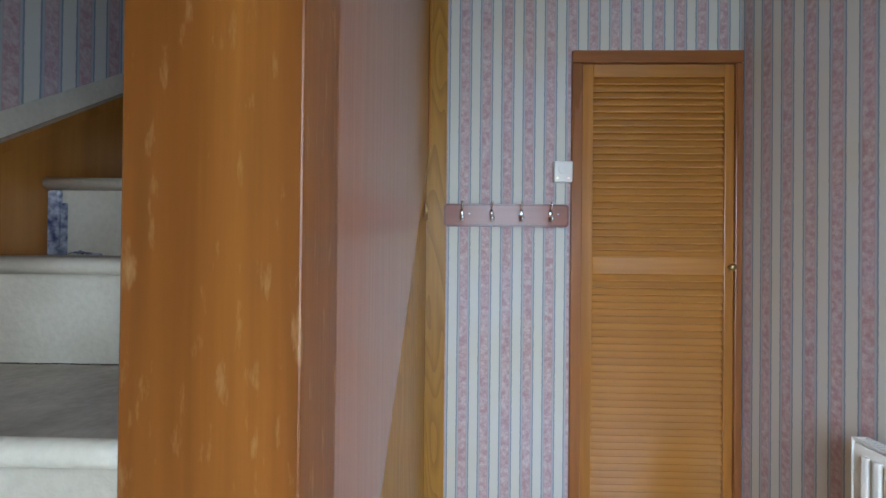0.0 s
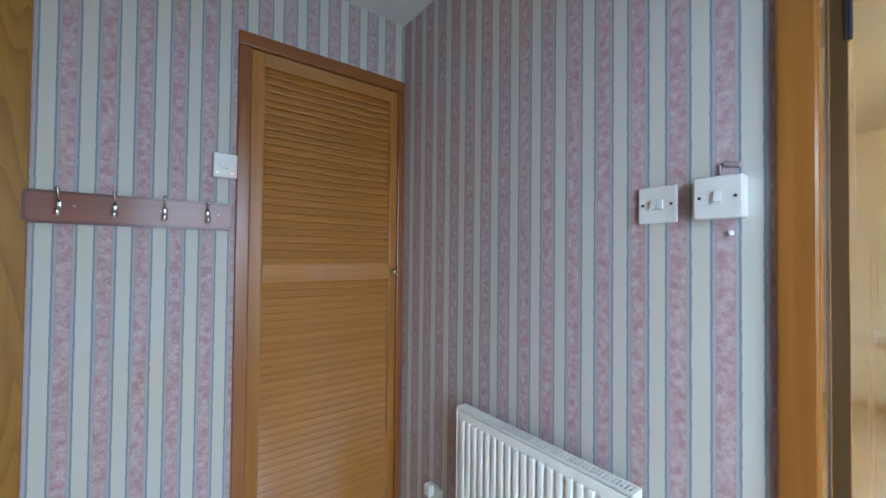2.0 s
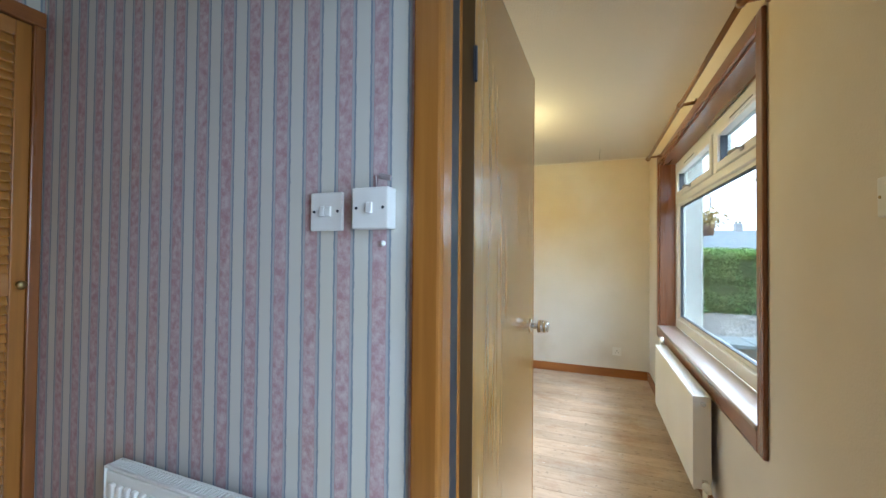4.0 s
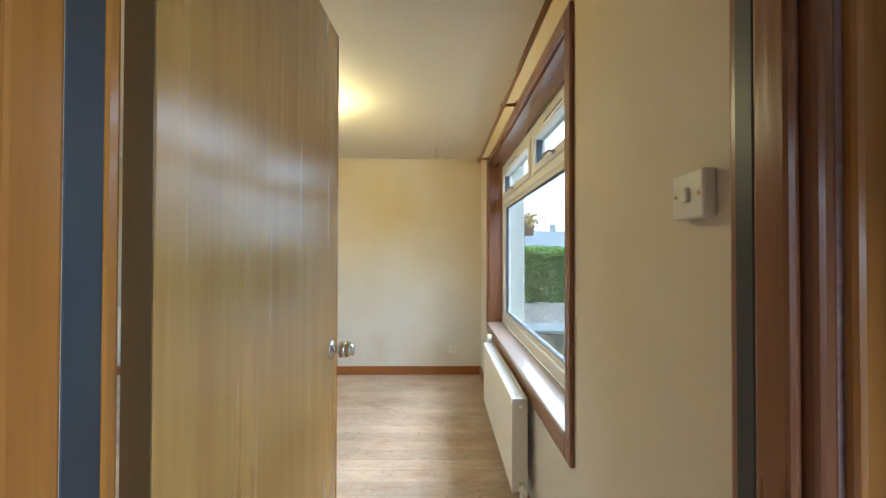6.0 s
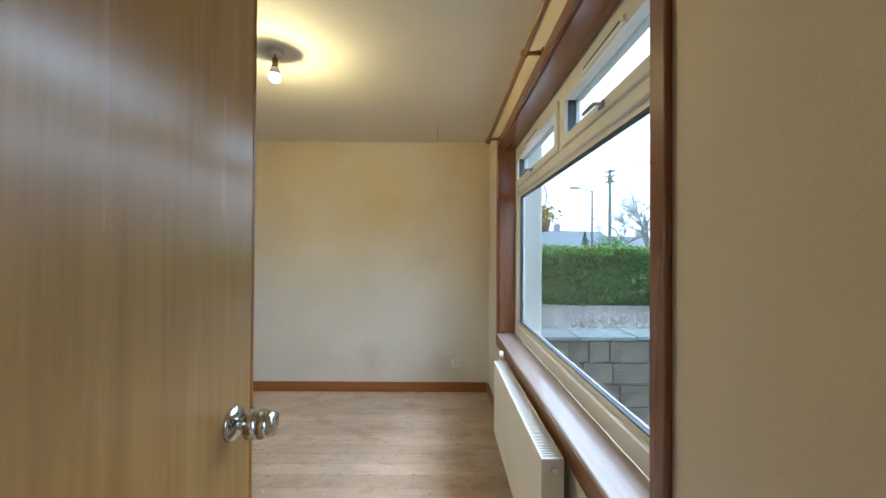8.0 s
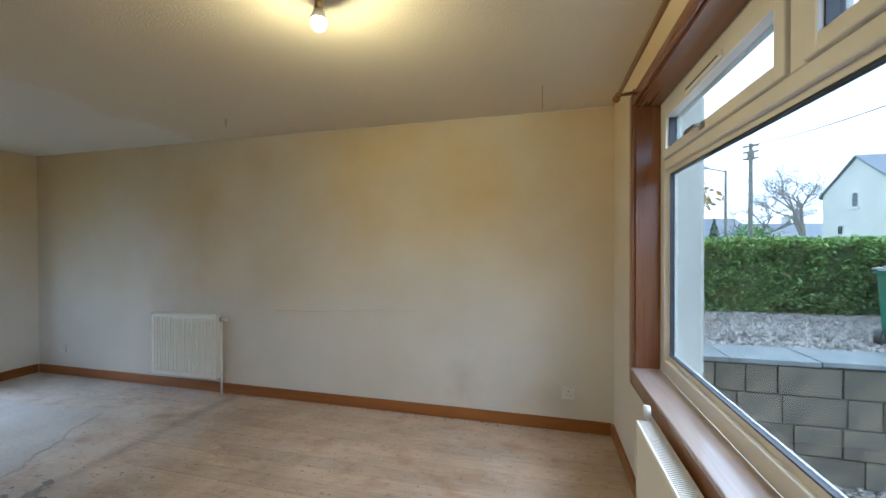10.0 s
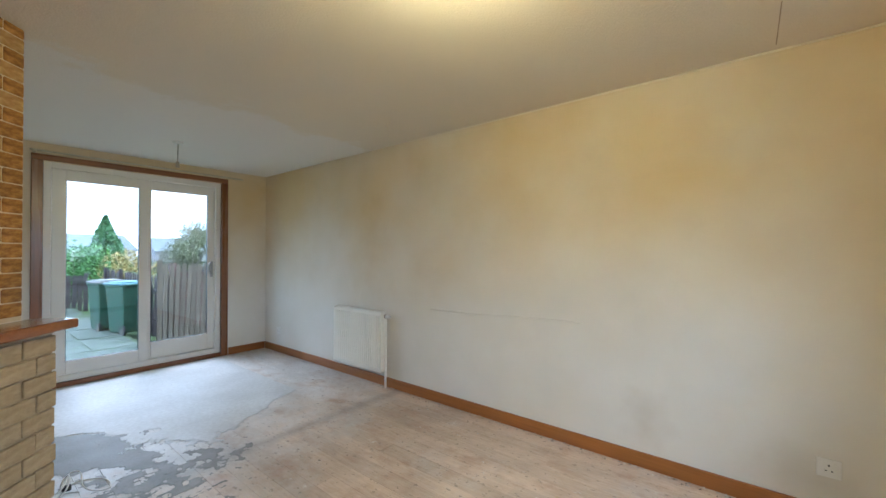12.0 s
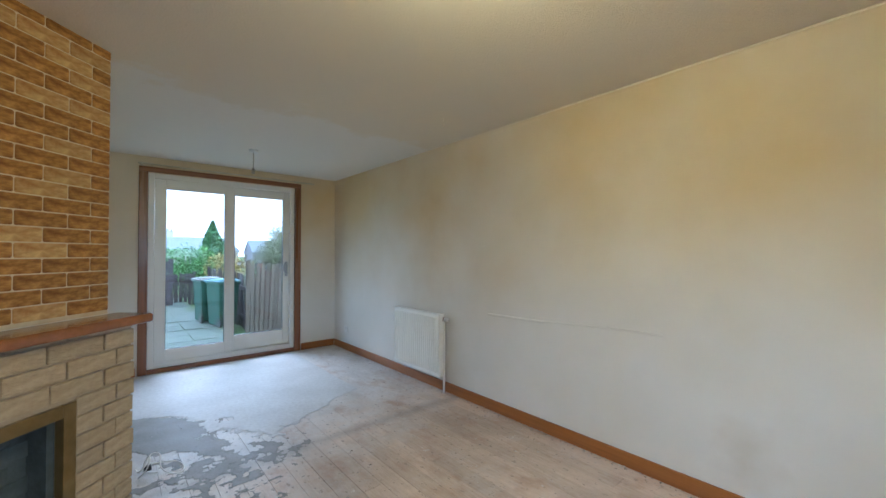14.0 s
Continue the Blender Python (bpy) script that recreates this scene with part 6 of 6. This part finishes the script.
part("flap", box(4.716, 4.724, 2.308, 2.312, CEIL - 0.06, CEIL, 0.0008), CEILING, flap)
seam = thing("ceiling_crack", 4.7, 0.0, CEIL, "dark raised paper seam cracking across the cream ceiling", "ceiling damage")
part("seam", box(4.72, 5.13, -0.0022, 0.0022, CEIL - 0.002, CEIL, 0.0004), BUFFJOINT, seam)

rng = random.Random(77)
vs, fs = [], []
for _ in range(620):
    if rng.random() < 0.55:
        px, py = XE - 0.02 - abs(rng.gauss(0, 0.03)), rng.uniform(YS + 0.05, YN - 0.05)
    else:
        px, py = rng.uniform(2.9, 5.1), rng.uniform(1.6, 5.0)
    t, k, w = rng.uniform(0, 3.14), len(vs), rng.uniform(0.003, 0.012)
    c, sn = math.cos(t) * w, math.sin(t) * w
    vs += [(px + c, py + sn, 0.001), (px - sn * 0.5, py + c * 0.5, 0.003), (px - c, py - sn, 0.001), (px + sn * 0.6, py - c * 0.6, 0.006)]
    fs += [(k, k + 1, k + 2), (k, k + 2, k + 3)]
me = bpy.data.meshes.new("floor_debris")
me.from_pydata(vs, [], fs)
me.materials.append(leafy("paint_and_paper_flakes", (0.14, 0.11, 0.09), (0.62, 0.58, 0.52), 0.8))
tagged(new("floor_debris", me), "scattered flakes of paper and grit on the bare floor", "debris", kind="stuff")

# ---------------------------------------------------------------- pieces: floor boards, bricks, stones, blocks, slabs, gravel
def floor_material():
    """Bare boards: tan wood, pale paper and dust left over in sheets, worn and speckled."""
    m = bpy.data.materials.new("bare_floor_board")
    m.use_nodes = True
    n, l = m.node_tree.nodes, m.node_tree.links
    b = n["Principled BSDF"]
    geo, info = n.new("ShaderNodeNewGeometry"), n.new("ShaderNodeObjectInfo")
    pos = geo.outputs["Position"]

    def tex(scale, detail, stretch=(1, 1, 1), rough=0.6):
        mp, t = n.new("ShaderNodeMapping"), n.new("ShaderNodeTexNoise")
        mp.inputs["Scale"].default_value = stretch
        l.new(pos, mp.inputs["Vector"])
        l.new(mp.outputs[0], t.inputs["Vector"])
        t.inputs["Scale"].default_value, t.inputs["Detail"].default_value, t.inputs["Roughness"].default_value = scale, detail, rough
        return t.outputs["Fac"]

    def ramp(fac, *stops):
        r = n.new("ShaderNodeValToRGB")
        e = r.color_ramp.elements
        e[0].position, e[0].color = stops[0][0], (*stops[0][1], 1)
        e[1].position, e[1].color = stops[1][0], (*stops[1][1], 1)
        l.new(fac, r.inputs["Fac"])
        return r.outputs["Color"]

    def mix(fac, a, c, mode='MIX'):
        x = n.new("ShaderNodeMixRGB")
        x.blend_type = mode
        for i, v in ((0, fac), (1, a), (2, c)):
            if isinstance(v, (int, float)):
                x.inputs[i].default_value = v
            elif isinstance(v, tuple):
                x.inputs[i].default_value = (*v, 1)
            else:
                l.new(v, x.inputs[i])
        return x.outputs["Color"]

    def maths(op, a, c):
        x = n.new("ShaderNodeMath")
        x.operation = op
        x.use_clamp = False
        for i, v in ((0, a), (1, c)):
            if isinstance(v, (int, float)):
                x.inputs[i].default_value = v
            else:
                l.new(v, x.inputs[i])
        return x.outputs[0]
    grain = ramp(tex(16, 6, (5, 0.35, 5)), (0.3, (0.50, 0.385, 0.285)), (0.7, (0.60, 0.485, 0.38)))
    sep = n.new("ShaderNodeSeparateXYZ")
    l.new(pos, sep.inputs[0])
    tint = n.new("ShaderNodeMapRange")
    tint.inputs["To Min"].default_value, tint.inputs["To Max"].default_value = 0.88, 1.10
    l.new(info.outputs["Random"], tint.inputs["Value"])
    hsv = n.new("ShaderNodeHueSaturation")
    l.new(tint.outputs[0], hsv.inputs["Value"])
    l.new(grain, hsv.inputs["Color"])
    col = hsv.outputs["Color"]
    # paper and dust: more of it towards the patio door
    far = n.new("ShaderNodeMapRange")
    far.inputs["From Min"].default_value, far.inputs["From Max"].default_value = 1.5, 2.9
    far.inputs["To Min"].default_value, far.inputs["To Max"].default_value = -0.16, 0.30
    l.new(maths('SUBTRACT', sep.outputs[1], maths('MULTIPLY', maths('SUBTRACT', sep.outputs[0], 3.0), 0.45)), far.inputs["Value"])
    dust = ramp(maths('ADD', tex(2.6, 8, rough=0.72), far.outputs[0]), (0.36, (0, 0, 0)), (0.74, (0.9, 0.9, 0.9)))
    col = mix(dust, col, mix(tex(30, 3), (0.53, 0.515, 0.50), (0.68, 0.67, 0.655)))
    worn = ramp(tex(1.7, 9, (1.2, 0.7, 1), 0.7), (0.36, (0.66, 0.64, 0.62)), (0.62, (1.08, 1.07, 1.06)))
    col = mix(0.8, col, worn, 'MULTIPLY')
    rust = ramp(tex(5.5, 6, (1, 0.6, 1)), (0.52, (0, 0, 0)), (0.68, (0.5, 0.5, 0.5)))
    col = mix(rust, col, (0.33, 0.175, 0.09))
    scraps = ramp(tex(9, 6, (1, 0.7, 1), 0.7), (0.655, (0, 0, 0)), (0.67, (0.75, 0.75, 0.75)))
    col = mix(scraps, col, (0.62, 0.60, 0.57))
    specks = ramp(tex(38, 3, (1, 0.6, 1)), (0.62, (0, 0, 0)), (0.67, (0.65, 0.65, 0.65)))
    col = mix(specks, col, (0.20, 0.165, 0.13))
    # soft shadow of the floor join, put into the colour where two rooms were thrown into one
    off = maths('ABSOLUTE', maths('ADD', maths('SUBTRACT', sep.outputs[1], 2.66), maths('MULTIPLY', maths('SUBTRACT', tex(3, 4), 0.5), 0.12)), 0)
    joint = ramp(off, (0.0, (0.42, 0.42, 0.42)), (0.085, (0, 0, 0)))
    col = mix(joint, col, (0.19, 0.165, 0.15))
    l.new(col, b.inputs["Base Color"])
    rg = n.new("ShaderNodeMapRange")
    rg.inputs["To Min"].default_value, rg.inputs["To Max"].default_value = 0.52, 0.38
    l.new(dust, rg.inputs["Value"])
    l.new(rg.outputs[0], b.inputs["Roughness"])
    bp = n.new("ShaderNodeBump")
    bp.inputs["Strength"].default_value, bp.inputs["Distance"].default_value = 0.25, 0.006
    l.new(maths('ADD', tex(45, 5, (3, 0.6, 3)), dust), bp.inputs["Height"])
    l.new(bp.outputs["Normal"], b.inputs["Normal"])
    return m


floor_ob = bpy.data.objects["floor"]
BOARD = floor_material()


def piece(name, me, parent, m):
    o = new(name, me)
    o.parent = parent
    o.matrix_parent_inverse = parent.matrix_world.inverted()
    o.matrix_basis = m
    return o


rng = random.Random(12)
BW = 0.1175
BMESH = {k: mesh_of("floor_board", box(-BW / 2 + 0.0007, BW / 2 - 0.0007, -k / 2 + 0.0006, k / 2 - 0.0006, -0.022, 0, 0.0008), BOARD) for k in (2.45, 3.26, 1.6, 4.11)}
x, i = XW - 0.03, 0
while x < XE:
    y = YS
    for k in ((2.45, 3.26), (1.6, 4.11), (3.26, 2.45), (4.11, 1.6))[i % 4]:
        piece("floor_board", BMESH[k], floor_ob, pose(x + BW / 2, y + k / 2, rng.uniform(-0.0006, 0.0004), 0, rng.uniform(-0.15, 0.15), 0))
        y += k
    x += BW
    i += 1

# films left on the boards: a pale skim of levelling compound, and old dark adhesive where it has come away
def film(name, x0, x1, y0, y1, step, z, inside, material, label):
    """A thin torn film on the floor: the cells of a grid where inside(x, y) is above zero, its rim drawn to the zero line."""
    nx, ny = int((x1 - x0) / step), int((y1 - y0) / step)
    val = [[inside(x0 + i * step, y0 + j * step) for j in range(ny + 1)] for i in range(nx + 1)]
    ids, vs, fs = {}, [], []

    def corner(i, j):
        if (i, j) not in ids:
            x, y, v = x0 + i * step, y0 + j * step, val[i][j]
            if v < 0 and 0 < i < nx and 0 < j < ny:
                gx, gy = (val[i + 1][j] - val[i - 1][j]) / (2 * step), (val[i][j + 1] - val[i][j - 1]) / (2 * step)
                g = math.hypot(gx, gy) or 1.0
                k = min(-v / g, step * 0.9)
                x, y = x + gx / g * k, y + gy / g * k
            ids[i, j] = len(vs)
            vs.append((x, y, z if v > 0 else 0.0012))
        return ids[i, j]
    for i in range(nx):
        for j in range(ny):
            if max(val[i][j], val[i + 1][j], val[i][j + 1], val[i + 1][j + 1]) > 0:
                fs.append((corner(i, j), corner(i + 1, j), corner(i + 1, j + 1), corner(i, j + 1)))
    me = bpy.data.meshes.new(name)
    me.from_pydata(vs, [], fs)
    me.materials.append(material)
    return tagged(new(name, me), label, "floor covering", kind="structure")


def rough_noise(x, y, scale, seed):
    return noise.fractal(Vector((x * scale, y * scale, seed)), 0.6, 2.1, 6)


def adhesive(x, y):
    c, s = 0.65 * x + 0.76 * y, 0.76 * x - 0.65 * y
    core = min(4.96 - c, c - 4.40, 0.50 - s + 0.5 * (4.7 - c)) + 0.07 * rough_noise(x, y, 3.2, 3.0)
    flecks = min(4.45 - c, c - 4.02, 1.08 - s, s - 0.50) * 0.55 + 0.24 * rough_noise(x, y, 11.0, 9.0) - 0.055
    stray = 0.19 * rough_noise(x, y, 7.0, 5.0) - 0.095 - 0.30 * max(0.0, abs(c - 4.3) - 0.35) - 0.25 * max(0.0, s - 0.9)
    return max(core, flecks, stray)


def skim(x, y):
    c, s = 0.65 * x + 0.76 * y, 0.76 * x - 0.65 * y
    sheet = min(c - 4.93, 0.95 - s + 0.5 * (c - 4.93)) + 0.07 * rough_noise(x, y, 2.6, 21.0)
    tongue = min(c - 4.55, s - 0.25, 1.05 - s) * 0.6 + 0.16 * rough_noise(x, y, 3.6, 33.0) - 0.06
    return max(sheet, tongue)


SKIM = mat("pale_levelling_compound", (0.62, 0.625, 0.62), 0.55, color2=(0.50, 0.50, 0.49), scale=2.2, bump=0.12, bump_scale=38, fine=0.26, rough_var=0.08)
ADHESIVE = mat("old_dark_adhesive", (0.26, 0.255, 0.235), 0.55, color2=(0.175, 0.17, 0.155), scale=5, bump=0.15, bump_scale=60, fine=0.2)
film("floor_adhesive", 2.85, 4.05, 2.20, 4.20, 0.011, 0.0026, adhesive, ADHESIVE, "torn patch of old dark adhesive on the boards")
film("floor_skim", 2.83, 4.60, 2.60, YN - 0.03, 0.014, 0.0045, skim, SKIM, "pale smooth skim of levelling compound on the boards")

# printed brick paper on the breast: slightly embossed bricks on a pale ground
breast = bpy.data.objects["wall_chimney_breast"]
bm = box(-BREAST + 0.004, -0.004, 0.001, 0.003, 0.974, CEIL - 0.003)
on_breast("brick_paper", bm, PALEJOINT, breast, "brick-patterned wallpaper ground")
CACHE = {}


def clip_brick(kind, u0, u1, n, z0, h, depth, material, parent):
    """One brick face from u0 to u1 at height z0, sharing meshes with bricks of its size."""
    w = round(u1 - u0, 3)
    key = (kind, w, h, material.name)
    if key not in CACHE:
        shape = box(-w / 2, w / 2, -depth, 0, -h / 2, h / 2, 0 if kind == "brick" else 0.005)
        if kind == "brick":
            bmesh.ops.bevel(shape, geom=[e for e in shape.edges if abs(e.verts[0].co.y - e.verts[1].co.y) > depth * 0.5], offset=0.005, segments=1, profile=0.5, affect='EDGES')
        CACHE[key] = mesh_of(kind, shape, material)
    x, y = diag((u0 + u1) / 2, n)
    return piece(kind, CACHE[key], parent, pose(x, y, z0 + h / 2, 0, 0, 45))


COURSE, LEN, J = 0.0661, 0.206, 0.0055
row, z = 0, 0.993
while z < CEIL - 0.02:
    h = min(COURSE - J, CEIL - 0.004 - z)
    u = -0.004
    first = True
    while u > -BREAST + 0.03:
        w = (0.089 if row % 2 else LEN - J - 0.007) if first else LEN - J
        a = max(u - w, -BREAST + 0.006)
        clip_brick("brick", a, u, 0.003, z, round(h, 4), 0.0025, PRINTED2 if rng.random() < 0.27 else PRINTED, breast)
        u = a - J
        first = False
    z += COURSE
    row += 1

# split-stone courses of the surround
row, z = 0, 0.004
while z < 0.92:
    h = min(0.074, 0.925 - z)
    u, first = -0.001, True
    while u > -1.2:
        w = (0.09 if row % 2 else 0.15) if first else rng.choice((0.19, 0.215, 0.215, 0.23))
        a = max(u - w, -1.209)
        spans = [(a, u)]
        if z < OZ + 0.05:
            lo, hi = OU0 - 0.054, OU1 + 0.054
            spans = [s for s in ((a, min(u, lo)), (max(a, hi), u)) if s[1] - s[0] > 0.02]
        for s0, s1 in spans:
            clip_brick("stone", s0, s1, ST - 0.010 + rng.choice((0, 0.003, 0.006)), z, round(h, 4), 0.014, STONE, fp)
        u = a - 0.009
        first = False
    z += 0.0825
    row += 1

# retaining wall blocks and coping slabs
core = bpy.data.objects["wall_retaining_core"]
blocks = [mesh_of("block", box(-0.05, 0.03, -w / 2, w / 2, -0.161, 0.161, 0.007), BLOCK) for w in (0.60, 0.44, 0.30)]
for r in range(4):
    y = -8.2 + (0.27 if r % 2 else 0)
    while y < 0.6:
        k = rng.choice((0, 0, 0, 1, 1, 2))
        w = (0.60, 0.44, 0.30)[k] + 0.018
        piece("block", blocks[k], core, pose(7.62 + rng.uniform(-0.012, 0.012), y + w / 2, -0.072 - 0.168 - r * 0.338, rng.uniform(-0.4, 0.4), 0, 0))
        y += w
slabme = mesh_of("slab", box(-0.34, 0.34, -0.445, 0.445, -0.058, 0, 0.006), SLAB)
for k in range(11):
    piece("slab", slabme, core, pose(7.88, -8.0 + k * 0.90, rng.uniform(-0.004, 0.004), 0, rng.uniform(-0.5, 0.5), 0))

# paving of the back garden
pave = bpy.data.objects["pavement_back"]
pm = mesh_of("paving_slab", box(-0.295, 0.295, -0.295, 0.295, -0.045, 0, 0.006), PAVE)
for a in range(5):
    for c in range(16):
        piece("paving_slab", pm, pave, pose(1.82 + a * 0.605, YN + OUT + 1.27 + c * 0.605, -0.295 + rng.uniform(-0.006, 0.006), rng.uniform(-0.6, 0.6), rng.uniform(-0.6, 0.6), 0))


def gravel(name, x0, x1, y0, y1, z, count, size, seed):
    """Loose stones as one joined heap of small uneven tetrahedra-like chips."""
    rg = random.Random(seed)
    vs, fs = [], []
    for _ in range(count):
        px, py, s = rg.uniform(x0, x1), rg.uniform(y0, y1), size * rg.uniform(0.5, 1.5)
        k = len(vs)
        t = rg.uniform(0, 6.28)
        for q in range(4):
            vs.append((px + math.cos(t + q * 1.57) * s * rg.uniform(0.7, 1.2), py + math.sin(t + q * 1.57) * s * rg.uniform(0.7, 1.2), z + s * rg.uniform(0.0, 0.35)))
        vs.append((px + rg.uniform(-s, s) * 0.3, py + rg.uniform(-s, s) * 0.3, z + s * rg.uniform(0.6, 1.1)))
        fs += [(k + q, k + (q + 1) % 4, k + 4) for q in range(4)]
    me = bpy.data.meshes.new(name)
    me.from_pydata(vs, [], fs)
    me.materials.append(CHIPS)
    tagged(new(name, me), "loose grey and buff gravel chips", "gravel", kind="stuff")


CHIPS = leafy("gravel_chips", (0.022, 0.019, 0.016), (0.42, 0.38, 0.33), 0.85)
gravel("gravel", 8.2, 11.2, -6.4, 1.0, -0.012, 26000, 0.032, 41)
gravel("gravel", 4.0, 7.56, -6.0, -1.0, -1.40, 14000, 0.026, 42)
